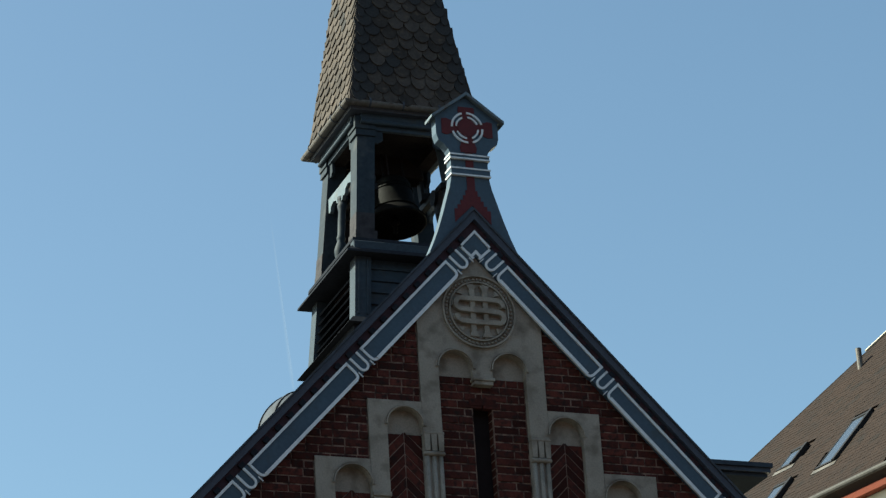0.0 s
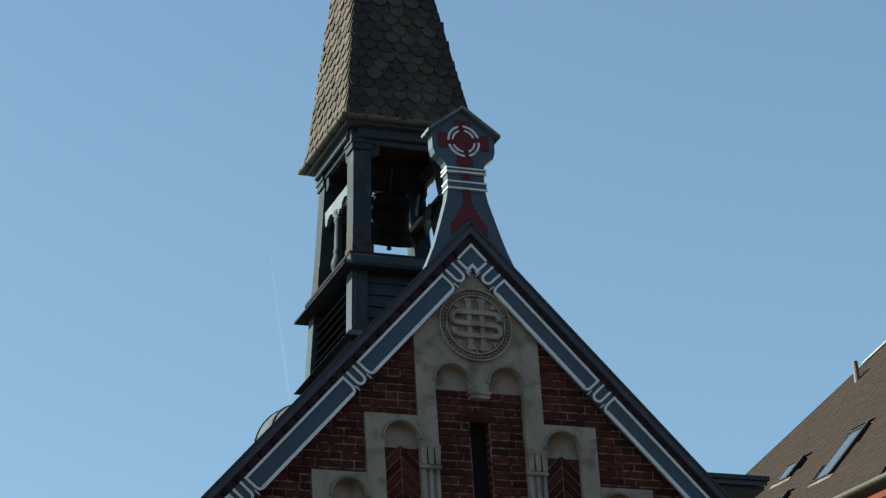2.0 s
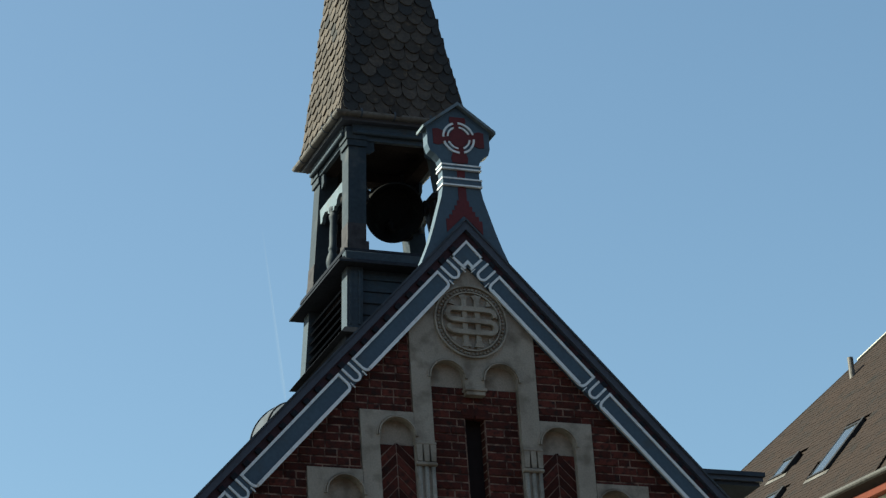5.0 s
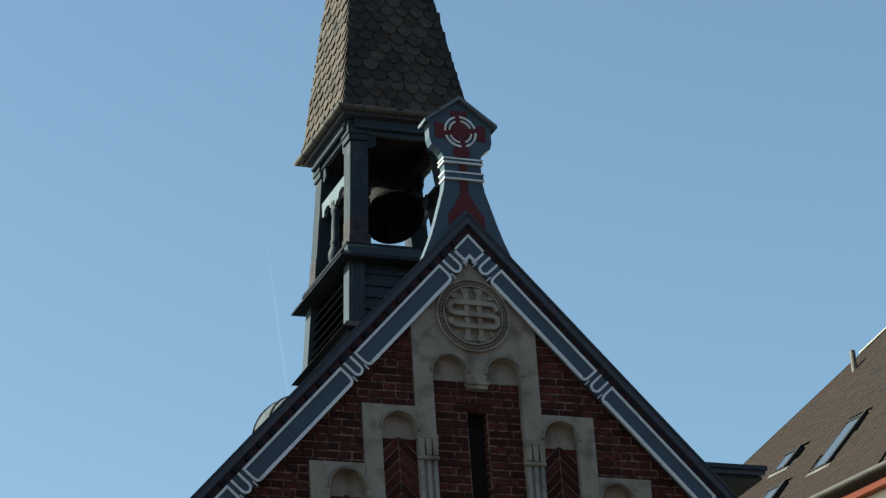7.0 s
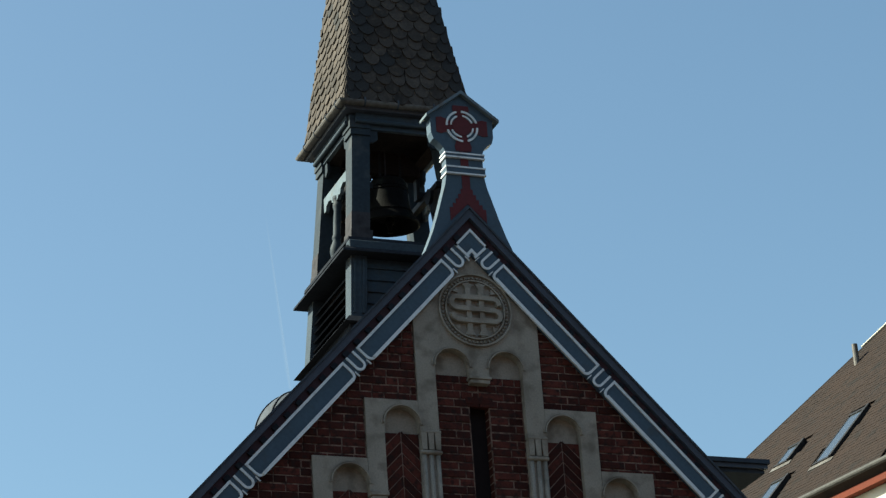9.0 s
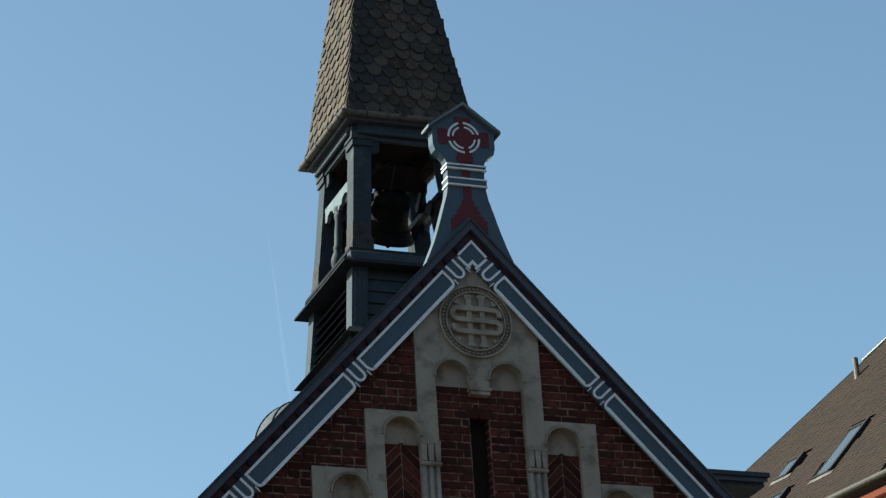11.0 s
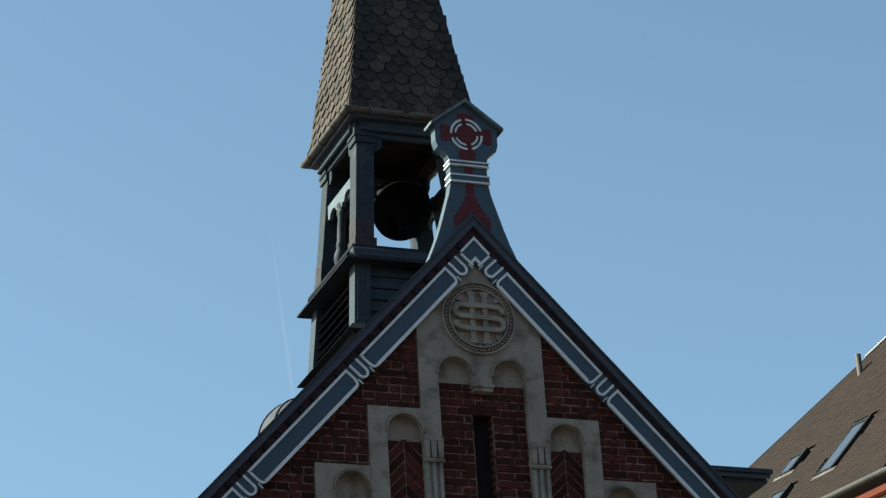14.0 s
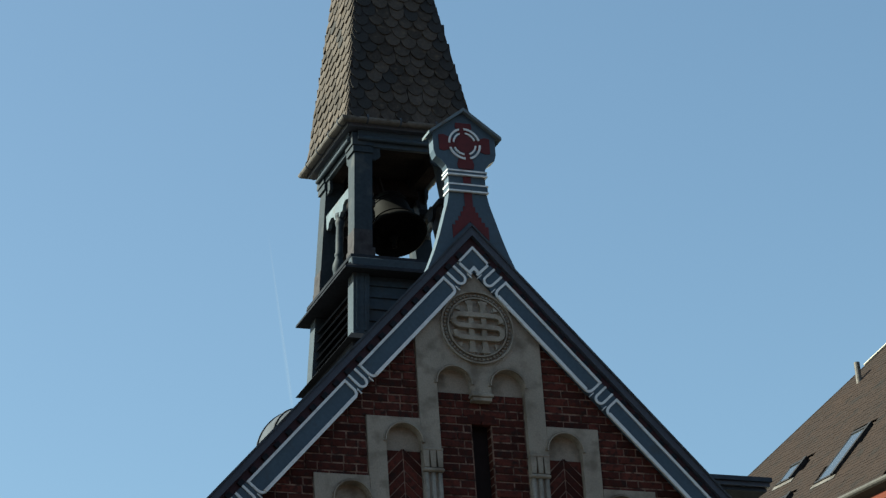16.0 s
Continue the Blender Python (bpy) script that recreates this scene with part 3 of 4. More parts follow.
for m in SIDES:
    # half round gutter with joints
    prof = [(-0.04, 0.04)] + [(0.042 * math.cos(radians(a)), 0.04 + 0.042 * math.sin(radians(a))) for a in range(180, 361, 20)] + [(0.034, 0.045), (0.028, 0.03), (0, 0.004), (-0.028, 0.03)]
    bm = bmesh.new()
    ring = []
    for x in (-1, 1):
        ring.append([bm.verts.new(Matrix.Translation((0.010, 0, 0)) @ m @ Vector((x * (0.626 - p), -0.626 + p, 12.975 + q))) for p, q in [(pp * -1, qq) for pp, qq in prof]])
    n = len(prof)
    for i in range(n):
        bm.faces.new((ring[0][i], ring[0][(i + 1) % n], ring[1][(i + 1) % n], ring[1][i]))
    gutter = part("gutter", bm, ZINC, turret, "half-round zinc gutter", smooth=False)
    for x in (-0.42, -0.1, 0.25, 0.52):
        part("gutter_strap", lathe(bmesh.new(), [(0.047, -0.008), (0.047, 0.008)], 12, Matrix.Translation((0.010, 0, 0)) @ m @ Matrix.Translation((x, -0.626, 13.015)) @ Matrix.Rotation(math.pi / 2, 4, "Y")), LEAD, gutter)
# spire
SP_Z, SP_H, SP_T, SP_X, SP_Y = 13.005, 0.606, 0.150, XC + 0.010, YC - 0.030
TIP = SP_Z + SP_H / SP_T
spire = part("spire", tapered(bmesh.new(), SP_H - 0.012, 0.012, SP_Z, TIP - 0.08, SP_Y, SP_X), SLATE_SHEET, turret, "steep spire covered with rounded slates")
part("spire_knob", lathe(bmesh.new(), [(0.03, TIP - 0.12), (0.05, TIP - 0.08), (0.02, TIP), (0.07, TIP + 0.07), (0.02, TIP + 0.15), (0.01, TIP + 0.5)], 12, Matrix.Translation((SP_X, SP_Y, 0))), LEAD, turret)

# ---------------------------------------------------------------- bell
PIV = (0.026, YC, 12.395)
bell = thing("bell", "dark patinated bronze bell swinging on a yoke", "bell", PIV)
R = 0.285
prof = [(R * a, -0.315 + z) for a, z in ((0.90, 0.03), (0.94, 0.0), (1.0, 0.004), (0.99, 0.025), (0.90, 0.062), (0.79, 0.11), (0.715, 0.17), (0.67, 0.25), (0.645, 0.34), (0.63, 0.405), (0.56, 0.448), (0.25, 0.468), (0.0, 0.470))]
inner = [(R * a, -0.315 + z) for a, z in ((0.0, 0.42), (0.42, 0.41), (0.51, 0.35), (0.55, 0.25), (0.60, 0.17), (0.69, 0.11), (0.80, 0.06), (0.90, 0.03))]
def bell_part(name, bm, mat, label="", parent=None, smooth=False):
    ob = part(name, bm, mat, None, label, smooth=smooth)
    ob.parent = parent or bell
    return ob
body = bell_part("bell_body", lathe(bmesh.new(), inner + prof[1:], 40), BRONZE_SHADED, "flared bell with moulded rings", smooth=True)
for z, r in ((-0.20, 0.785), (-0.188, 0.77), (0.02, 0.652), (0.05, 0.643)):
    ring = bell_part("bell_ring", lathe(bmesh.new(), [(R * r - 0.01, z - 0.008), (R * r + 0.006, z), (R * r - 0.01, z + 0.008)], 40), BRONZE_SHADED, parent=body)
yoke = prism(bmesh.new(), [(-0.30, 0.175), (0.30, 0.175), (0.30, 0.27), (0.20, 0.33), (0.17, 0.40), (-0.17, 0.40), (-0.20, 0.33), (-0.30, 0.27)], -0.075, 0.075)
bmesh.ops.bevel(yoke, geom=yoke.edges[:], offset=0.008, segments=1, affect="EDGES")
bell_part("yoke", yoke, OAK, "heavy reddish-brown timber yoke with iron straps")
for k in range(6):
    a = math.pi * k / 3 + 0.3
    bell_part("canon", rod(bmesh.new(), (0.085 * math.cos(a), 0.07 * math.sin(a), 0.13), (0.055 * math.cos(a), 0.05 * math.sin(a), 0.20), 0.017, 8), BRONZE_SHADED, parent=body)
for s in (1, -1):
    bell_part("yoke_arm", block(box(s * 0.27, s * 0.30, -0.04, 0.04, -0.03, 0.20), s * 0.275, s * 0.34, -0.025, 0.025, -0.025, 0.025), IRON)
    bell_part("strap", box(s * 0.10 - 0.012, s * 0.10 + 0.012, -0.080, 0.080, 0.15, 0.406), IRON)
bell_part("strap", box(-0.055, -0.041, -0.084, 0.084, 0.15, 0.409), LEAD_FOOT, "pale metal strap")
# Clapper shares the darkened bronze, for the shade inside the bell.
clapper = new("clapper", mesh_of("clapper", lathe(bmesh.new(), [(0.012, 0.0), (0.014, -0.26), (0.03, -0.30), (0.045, -0.335), (0.045, -0.36), (0.025, -0.39), (0.018, -0.42), (0.024, -0.455), (0.0, -0.47)], 14), BRONZE_SHADED))
clapper.parent, clapper.location = bell, (0, 0, 0.10)
clapper["label"] = "iron clapper with a round ball"

# bell frame: a bearer along each side, let into the posts, and the drive at the front
for s in (1, -1):
    x = XC + s * 0.345
    bearer = part("bearer", box(x - 0.03, x + 0.03, YC - 0.44, YC + 0.44, 12.315, 12.375), IRON, turret, "dark iron bearer under the bell's bearing", bevel=0.004)
    for y in (-0.36, 0.36):
        part("bearer_foot", box(x - 0.02, x + 0.05, YC + y - 0.05, YC + y + 0.05, 12.25, 12.314), IRON, bearer)
    part("bearing", prism(bmesh.new(), [(-0.04, 0), (0.04, 0)] + arc(0, 0.045, 0.04, 0, 180, 8), -0.07, 0.07, Matrix.Translation((x, YC, 12.376)) @ Matrix.Rotation(math.pi / 2, 4, "Z")), IRON, turret)
    part("sole_beam", box(x - 0.05, x + 0.05, YC - 0.47, YC + 0.47, 11.65, 11.71), TIMBER, turret)
x = XC + 0.345
drive = part("swing_drive", box(x - 0.025, x + 0.06, YC - 0.46, YC - 0.26, 12.10, 12.30), IRON, turret, "dark casing of the swing drive", bevel=0.012)
part("pulley", lathe(bmesh.new(), [(0.015, -0.02), (0.075, -0.02), (0.062, 0.0), (0.075, 0.02), (0.015, 0.02)], 24, Matrix.Translation((x - 0.035, YC - 0.27, 12.285)) @ Matrix.Rotation(math.pi / 2, 4, "Y")), IRON, drive)
part("brace", bar(bmesh.new(), (x, YC - 0.40, 11.70), (x, YC - 0.20, 12.32), 0.04, 0.05, (1, 0, 0)), IRON, turret)
part("brace", bar(bmesh.new(), (x, YC - 0.08, 11.70), (x, YC - 0.34, 12.12), 0.03, 0.04, (1, 0, 0)), IRON, turret)

# ---------------------------------------------------------------- dome behind the turret
dome = thing("ridge_dome", "low grey metal dome on the chapel roof", "dome", (-0.2, 4.0, 10.3))
part("dome_shell", lathe(bmesh.new(), [(0.52, 10.3), (0.52, 10.66)] + [(0.51 * math.cos(radians(a)), 10.68 + 0.51 * math.sin(radians(a))) for a in range(0, 90, 10)] + [(0.0, 11.19)], 32, Matrix.Translation((-0.2, 4.0, 0))), LEAD, dome, smooth=True)
for k in range(12):
    a = 2 * math.pi * k / 12
    bm = bmesh.new()
    m = Matrix.Translation((-0.2, 4.0, 10.68)) @ Matrix.Rotation(a, 4, "Z")
    prism(bm, arc(0, 0, 0.522, 2, 86, 12) + arc(0, 0, 0.505, 86, 2, 12), -0.008, 0.008, m)
    part("dome_seam", bm, LEAD, dome)

# ---------------------------------------------------------------- flat roof annex behind the chapel
annex = thing("annex", "flat-roofed dark annex with wide eaves behind the chapel", "annex", (5.0, 9.0, 0))
part("annex_wall", box(2.6, 5.0, 10.8, 12.4, 0, 11.45), BRICK_WALL, annex)
part("annex_roof", box(2.2, 5.86, 6.0, 12.6, 11.44, 11.52), BLUE_DARK, annex, "thin flat roof with dark soffit")
part("annex_soffit", box(2.25, 5.84, 6.05, 12.5, 11.40, 11.435), SOFFIT, annex)
part("annex_roof_edge", box(2.18, 5.88, 5.97, 6.12, 11.49, 11.54), SOFFIT, annex)

# ---------------------------------------------------------------- neighbouring house
TH, PI2 = radians(79), radians(46.5)
NE = Vector((math.cos(TH), -math.sin(TH), 0))
NU = Vector((math.sin(TH), math.cos(TH), 0))
NS = NU * math.cos(PI2) + Vector((0, 0, math.sin(PI2)))
NN = NE.cross(NS)
NN = NN if NN.z > 0 else -NN
NG = Vector((14.09, 20.06, 16.22))


def roof_m(a, b, c=0.0):
    m = Matrix((NE, NS, NN)).transposed().to_4x4()
    m.translation = NG + NE * a + NS * b + NN * c
    return m


house = thing("neighbour_house", "tall plastered house with a hipped brown tiled roof", "house", (NG.x, NG.y, 0))
RIDGE_B = 6.55


def hip_a(b):
    return -3.98 + (b - 3.2) / 1.60


bm = bmesh.new()
top, low = [], []
for c, store in ((-0.02, top), (-0.25, low)):
    for a, b in ((hip_a(-0.15), -0.15), (14, -0.15), (14, RIDGE_B), (hip_a(RIDGE_B), RIDGE_B)):
        store.append(bm.verts.new(roof_m(a, b, c).translation))
bm.faces.new(top)
bm.faces.new(low[::-1])
for i in range(4):
    bm.faces.new((top[i], low[i], low[(i + 1) % 4], top[(i + 1) % 4]))
house_roof = part("roof", bm, TILE, house, "brown flat-tiled roof slope")
# rear slope and hip end
back = bmesh.new()
r0, r1 = roof_m(hip_a(RIDGE_B), RIDGE_B, -0.02).translation, roof_m(14, RIDGE_B, -0.02).translation
c0 = roof_m(hip_a(-0.15), -0.15, -0.02).translation
span = (r0 - c0).dot(NU) * 2
c1, d1 = c0 + NU * span, roof_m(14, -0.15, -0.02).translation + NU * span
vs = [back.verts.new(p) for p in (c0, r0, c1, r1, d1)]
back.faces.new((vs[0], vs[1], vs[2]))
back.faces.new((vs[2], vs[1], vs[3], vs[4]))
part("roof", back, TILE, house)
walls = bmesh.new()
z1 = c0.z - 0.1
q = [c0 + NU * 0.28 + NE * 0.45, d1 - NU * (span - 0.28), d1 - NU * 0.45, c1 - NU * 0.45 + NE * 0.45]
lo = [walls.verts.new((p.x, p.y, 0)) for p in q]
hi = [walls.verts.new((p.x, p.y, z1)) for p in q]
walls.faces.new(hi)
for i in range(4):
    walls.faces.new((lo[i], lo[(i + 1) % 4], hi[(i + 1) % 4], hi[i]))
part("wall", walls, PLASTER, house, "pale plastered wall")
bm = bmesh.new()
a0, a1 = c0 + NU * 0.22 + NE * 0.3, d1 - NU * (span - 0.22)
a0.z = a1.z = z1 - 0.02
bar(bm, a0, a1, 0.22, 0.20)
part("cornice", bm, BRICK_TRIM, house, "orange brick cornice under the gutter")
bm = bmesh.new()
rod(bm, roof_m(hip_a(0) - 0.1, -0.1, 0.0).translation, roof_m(14, -0.1, 0.0).translation, 0.058, 12)
part("gutter", bm, GUTTER, house, "grey zinc gutter")
bm = bmesh.new()
rod(bm, roof_m(hip_a(-0.1), -0.1, -0.03).translation, roof_m(hip_a(RIDGE_B), RIDGE_B, -0.03).translation, 0.06, 8)
part("hip_tiles", bm, TILE, house)
# Added pale rod; sunlight along the upper hip put into its colour.
part("hip_mortar", rod(bmesh.new(), roof_m(hip_a(5.75) - 0.02, 5.75, 0.04).translation, roof_m(hip_a(RIDGE_B) - 0.02, RIDGE_B, 0.04).translation, 0.018, 8), PLASTER, house, "pale rod painting the sunlit edge of the upper hip")
bm = bmesh.new()
rod(bm, r0 - NE * 0.12 + Vector((0, 0, 0.02)), r1, 0.10, 8)
part("ridge_tiles", bm, TILE, house)


def roof_window(a0, a1, b0, b1):
    w = part("skylight", block(block(block(box(a0, a0 + 0.03, b0, b1, -0.01, 0.035), a1 - 0.07, a1, b0, b1, -0.01, 0.075), a0, a1, b0, b0 + 0.06, -0.01, 0.05), a0, a1, b1 - 0.07, b1, -0.01, 0.05), FRAME, house, "dark framed roof window")
    w.data.transform(roof_m(0, 0))
    p = part("pane", box(a0 + 0.06, a1 - 0.06, b0 + 0.06, b1 - 0.07, 0.02, 0.035), GLASS, w)
    p.data.transform(roof_m(0, 0))
    p.visible_shadow = False
    f = part("flashing", box(a0 - 0.05, a1 + 0.05, b0 - 0.12, b0, -0.01, 0.03), ZINC, w)
    f.data.transform(roof_m(0, 0))


roof_window(-0.48, 0.07, 1.06, 2.56)
roof_window(-2.2, -1.72, 1.88, 2.5)
roof_window(-1.72, -1.2, -0.02 + 0.2, 1.2)
p = roof_m(-2.10, 5.06).translation
vent = part("vent_pipe", rod(bmesh.new(), p - Vector((0, 0, 0.08)), p + Vector((0, 0, 0.40)), 0.055, 12), ZINC, house, "short grey vent pipe")

# ---------------------------------------------------------------- pieces: bricks, slates, tiles
COURSE, JOINT = 0.0695, 0.012
brick_meshes = {}


def brick_mesh(w):
    w = round(w / 0.012) * 0.012
    if w not in brick_meshes:
        bm = box(-w / 2, w / 2, 0, 0.06, -(COURSE - JOINT) / 2, (COURSE - JOINT) / 2)
        bmesh.ops.bevel(bm, geom=[e for e in bm.edges if all(v.co.y < 0.01 for v in e.verts)], offset=0.004, segments=1, affect="EDGES")
        brick_meshes[w] = mesh_of("brick", bm, BRICK)
    return brick_meshes[w]


rest = []


def lay(x0, x1, z, y, row, near):
    """One course from x0 to x1, stretchers and headers in turn."""
    if x1 - x0 < 0.03:
        return
    x = x0
    long = row % 2
    first = True
    while x < x1 - 0.012:
        w = 0.225 if long else 0.108
        if first and row % 2 == 0:
            w = 0.165
        first = False
        e = min(x + w, x1)
        if x1 - e < 0.045:
            e = x1
        m = Matrix.Translation(((x + e) / 2, y + random.uniform(-0.004, 0.004), z + random.uniform(-0.0015, 0.0015))) @ Matrix.Rotation(radians(random.uniform(-0.5, 0.5)), 4, "Y")
        if near:
            place("brick", brick_mesh(e - x - JOINT), m, gable_wall)
        else:
            rest.append((e - x - JOINT, m))
        x = e
        long = not long


row = 0
z = 7.0
while z < 10.75:
    edge = (APEX - 0.08 / COS - z) / PITCH
    zt = z + COURSE * 0.4
    near = z > 8.78
    for side in (1, -1):
        if z < 9.876:
            # middle panel on both sides of the slit
            lo = 0.09 if z < 9.64 else 0.0
            hi = 0.388
            lay(*((lo, hi) if side > 0 else (-hi, -lo)), z, 0.05, row, near)
        inner_x = 0.565
        if zt < 9.615:
            inner_x = 1.036
        if zt < 9.09:
            inner_x = 1.514
        if edge > inner_x:
            lay(*((inner_x, min(edge, HALF - 0.02)) if side > 0 else (-min(edge, HALF - 0.02), -inner_x)), z, 0.015, row, near)
    z += COURSE
    row += 1
for side in (1, -1):
    f = (lambda p: p) if side > 0 else flip
    top = lambda x: APEX - 0.06 / COS - PITCH * x
    for pts, y in (([(0.562, 9.617), (1.034, 9.617), (1.034, top(1.034)), (0.562, top(0.562))], 0.021), ([(1.034, 9.092), (1.51, 9.092), (1.51, top(1.51)), (1.034, top(1.034))], 0.021),
                   ([(1.51, 6.8), (HALF - 0.01, 6.8), (HALF - 0.01, top(HALF)), (1.51, top(1.51))], 0.021), ([(0.087, 7.0), (0.392, 7.0), (0.392, 9.88), (0.087, 9.88)], 0.056),
                   ([(0.0, 9.642), (0.086, 9.642), (0.086, 9.86), (0.0, 9.86)], 0.056), ([(0.562, 7.9), (0.872, 7.9), (0.872, 9.336), (0.562, 9.336)], 0.051), ([(1.034, 7.9), (1.348, 7.9), (1.348, 8.811), (1.034, 8.811)], 0.051)):
        part("mortar_bed", prism(bmesh.new(), f(pts), y, 0.0745), MORTAR_PALE if y == 0.051 else MORTAR, chapel, "pale patchy mortar between the bricks")
# chevron brickwork in the niches
for side in (1, -1):
    for cx, half_w, top_z, bot_z in ((0.715, 0.152, 9.335, 8.2), (1.191, 0.154, 8.81, 7.9)):
        t = 0.098
        for lr in (1, -1):
            bm = prism(bmesh.new(), [(lr * 0.006, 0.0), (lr * half_w, -half_w), (lr * half_w, -half_w - t + 0.013), (lr * 0.004, -t + 0.013)], 0, 0.04)
            cm = mesh_of("chevron_brick", bm, BRICK)
            z = top_z + 0.02
            while z > bot_z:
                if z - t < top_z - 0.0:
                    place("chevron_brick", cm, Matrix.Translation((side * cx, 0.046 + random.uniform(-0.002, 0.002), z)), gable_wall)
                z -= t
        bm = bmesh.new()
        for lr in (1, -1):
            prism(bm, [(side * cx + lr * half_w, top_z), (side * cx + lr * 0.03, top_z), (side * cx + lr * half_w, top_z - half_w + 0.04)], 0.047, 0.08)
        part("niche_brick", bm, BRICK, gable_wall)
bm = bmesh.new()
for w, m in rest:
    block(bm, -w / 2, w / 2, 0, 0.06, -(COURSE - JOINT) / 2, (COURSE - JOINT) / 2, m)
tagged(part("lower_bricks", bm, BRICK, chapel, "joined red brick courses"), kind="stuff")

part("starter_course", tapered(bmesh.new(), SP_H + 0.014, SP_H + 0.002, 13.012, 13.10, SP_Y, SP_X), SLATE, turret, "lowest course of slates above the gutter")
# slates of the spire
SL_W, SL_E = 0.150, 0.108
bm = bmesh.new()
sl = [(-0.073, 0.13), (0.073, 0.13), (0.073, -0.005), (0.060, -0.045), (0.030, -0.078), (0.0, -0.088), (-0.030, -0.078), (-0.060, -0.045), (-0.073, -0.005)]
prism(bm, sl, -0.015, 0.0)
slate_mesh = mesh_of("slate", bm, SLATE)
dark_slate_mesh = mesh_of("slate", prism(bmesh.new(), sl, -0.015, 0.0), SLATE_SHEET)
far_slates = []
lean = math.atan(SP_T)
for k, m in enumerate(SIDES):
    face = Matrix.Translation((SP_X - XC + 0.006, SP_Y - YC, 0)) @ m @ Matrix.Translation((0, -SP_H, SP_Z)) @ Matrix.Rotation(-lean, 4, "X")
    length = (TIP - SP_Z) / math.cos(lean)
    v, i = 0.075, 0
    while v < length - 0.3:
        hw = SP_H * (1 - v / length) + 0.004
        n = max(1, round(2 * hw / SL_W))
        w = 2 * hw / n
        edges = [-hw + j * w for j in range(n + 1)] if i % 2 == 0 else [-hw] + [-hw + (j + 0.5) * w for j in range(n)] + [hw]
        for j, (a, b) in enumerate(zip(edges, edges[1:])):
            mm = face @ Matrix.Translation(((a + b) / 2, -0.006 + random.uniform(-0.004, 0.001), v + random.uniform(-0.010, 0.010))) @ Matrix.Rotation(radians(-6.0 + random.uniform(-2.4, 1.4)), 4, "X") @ Matrix.Rotation(radians(random.uniform(-6, 6)), 4, "Y") @ Matrix.Diagonal(((b - a) / SL_W, 1, random.uniform(0.94, 1.06), 1))
            if k in (0, 1) and v < 2.6:
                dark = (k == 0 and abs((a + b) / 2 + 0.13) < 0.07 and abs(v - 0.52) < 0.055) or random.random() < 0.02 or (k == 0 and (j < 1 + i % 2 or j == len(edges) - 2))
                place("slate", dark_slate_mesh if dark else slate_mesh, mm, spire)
            else:
                far_slates.append(mm)
        v += SL_E
        i += 1
bm = bmesh.new()
for mm in far_slates:
    prism(bm, sl, -0.012, 0.0, mm)
tagged(part("upper_slates", bm, SLATE, turret, "joined rounded slates higher up the spire"), kind="stuff")

# slate courses of the chapel roof
bm = bmesh.new()
for side in (1, -1):
    s0 = -0.05
    while s0 < 5.85:
        lo, hi = on_slope(s0 + 0.22, 0.138, side), on_slope(s0, 0.124, side)
        lo2, hi2 = on_slope(s0 + 0.22, 0.126, side), on_slope(s0, 0.119, side)
        y0 = 0.22
        while y0 < DEEP + 0.25:
            prism(bm, [hi, lo, lo2, hi2], y0, y0 + 0.292)
            y0 += 0.30
        s0 += 0.20
tagged(part("roof_slates", bm, SLATE_SHEET, chapel, "dark slates in courses on the chapel roof"), kind="stuff")

# flat tiles of the neighbour's roof, laid in courses
bm = bmesh.new()
b, i = 0.0, 0
while b < RIDGE_B - 0.1:
    a = hip_a(b) + 0.05 + (i % 2) * 0.085
    while a < 1.9:
        if not any(a0 - 0.12 < a < a1 + 0.02 and b0 - 0.2 < b < b1 for a0, a1, b0, b1 in ((-0.52, 0.0, 1.12, 2.6), (-2.2, -1.72, 1.88, 2.5), (-1.72, -1.2, 0.18, 1.2))):
            m = roof_m(a, b, 0.016) @ Matrix.Rotation(radians(-1.9 + random.uniform(-0.4, 0.4)), 4, "X")
            block(bm, 0, 0.167, 0, 0.20, -0.010, 0.002 + random.uniform(0, 0.003), m)
        a += 0.17
    b += 0.118
    i += 1
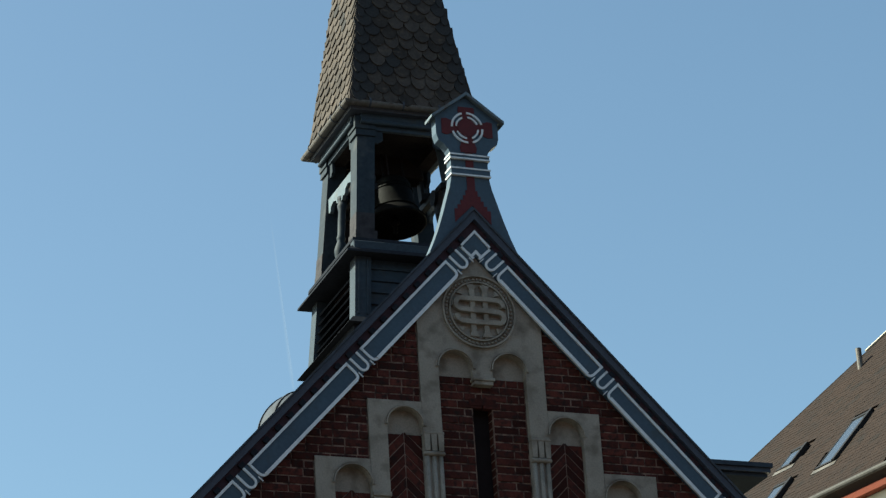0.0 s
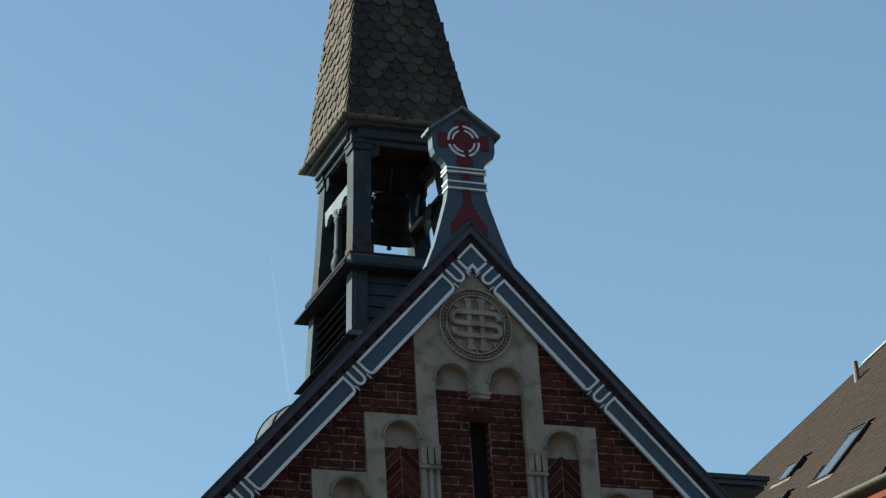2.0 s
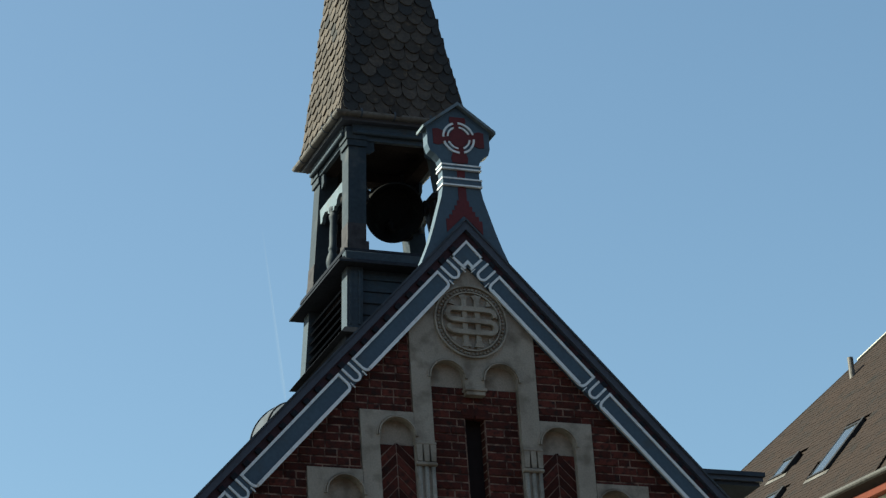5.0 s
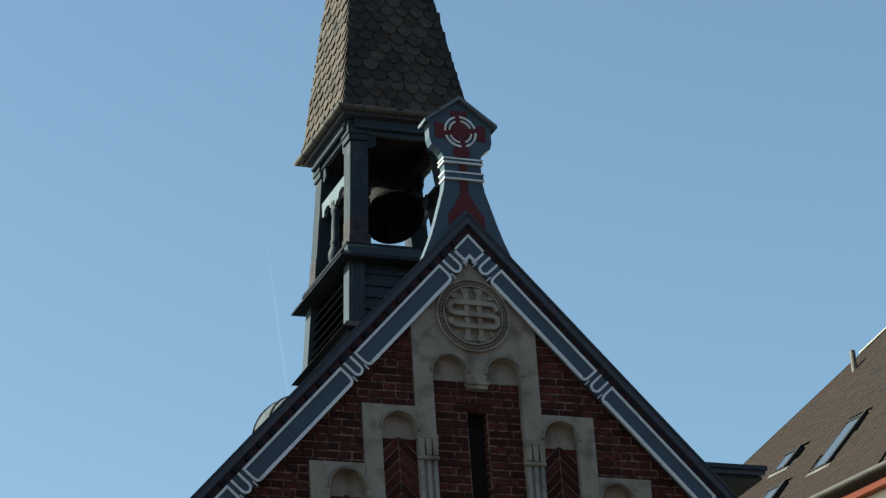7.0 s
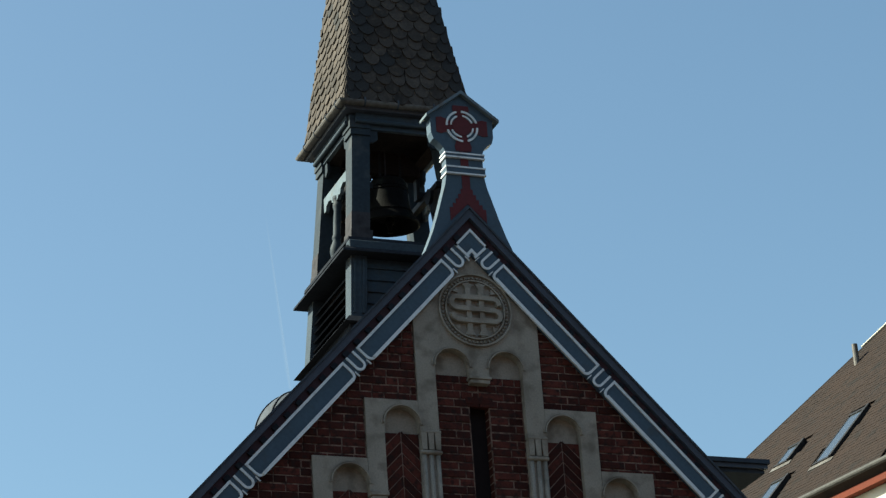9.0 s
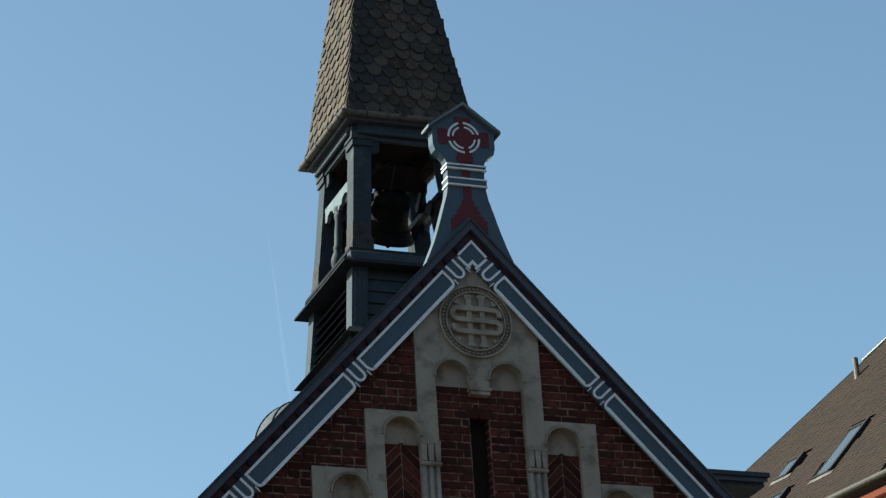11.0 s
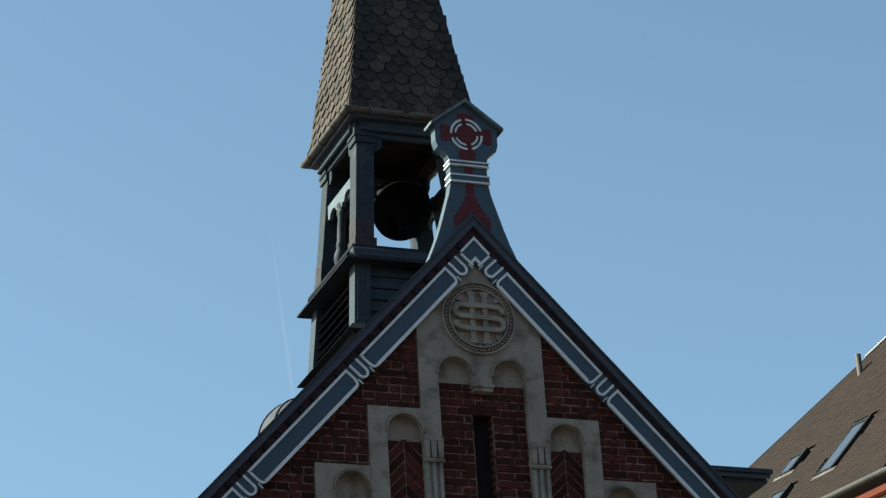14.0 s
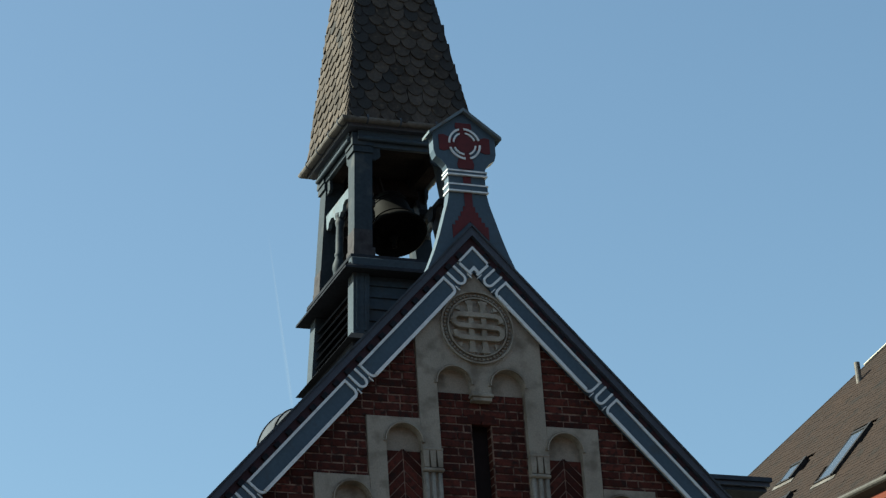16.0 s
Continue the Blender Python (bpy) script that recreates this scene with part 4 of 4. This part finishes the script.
tagged(part("roof_tiles", bm, TILE, house, "small flat brown tiles in courses"), kind="stuff")


# thin vapour trail far off in the sky
TRAIL_A, TRAIL_B = Vector((437.7, 1315.3, 529.9)), Vector((420.6, 1287.5, 604.9))
TRAIL = bpy.data.materials.new("vapour trail")
TRAIL.use_nodes = True
tn = TRAIL.node_tree.nodes
tn.remove(tn["Principled BSDF"])
# Emission replaces sunlight on the trail; it glows without being lit.
mixer, clear, glow = tn.new("ShaderNodeMixShader"), tn.new("ShaderNodeBsdfTransparent"), tn.new("ShaderNodeEmission")
glow.inputs["Color"].default_value, glow.inputs["Strength"].default_value = (0.85, 0.93, 1.0, 1), 0.3
mixer.inputs["Fac"].default_value = 0.045
TRAIL.node_tree.links.new(clear.outputs[0], mixer.inputs[1])
TRAIL.node_tree.links.new(glow.outputs[0], mixer.inputs[2])
TRAIL.node_tree.links.new(mixer.outputs[0], tn["Material Output"].inputs["Surface"])
bm = bmesh.new()
along = (TRAIL_B - TRAIL_A).normalized()
across = along.cross(TRAIL_A - Vector(EYE)).normalized()
for k, w in enumerate((0.35, 0.7, 1.1)):
    rows = [(0, 0.5), (10, 1.0), (30, 0.8), (60, 0.5), (92, 0.05)]
    left = [bm.verts.new(TRAIL_A + along * d + across * (w * q) + Vector((0, k * 0.5, 0))) for d, q in rows]
    right = [bm.verts.new(TRAIL_A + along * d - across * (w * q) + Vector((0, k * 0.5, 0))) for d, q in rows]
    for i in range(len(rows) - 1):
        bm.faces.new((left[i], left[i + 1], right[i + 1], right[i]))
trail = part("backdrop", bm, TRAIL, smooth=True)
trail.visible_shadow = False
tagged(trail, "faint thin white vapour trail in the sky", "vapour trail", kind="structure")

# ---------------------------------------------------------------- what moves
def motions():
    """The bell swings to and fro under the spire, its clapper falling after it."""
    swing, fall = [], []
    for k in range(0, 161):
        t = k / 10
        s = 56 * math.sin(2 * math.pi * (t - 0.940) / 1.787)
        swing.append((t, pose(*PIV, rx=-s)))
        lag = max(-21, min(21, 0.55 * s))
        fall.append((t, pose(0, 0, 0.08, rx=lag)))
    walk(bell, swing)
    walk(clapper, fall)


motions()
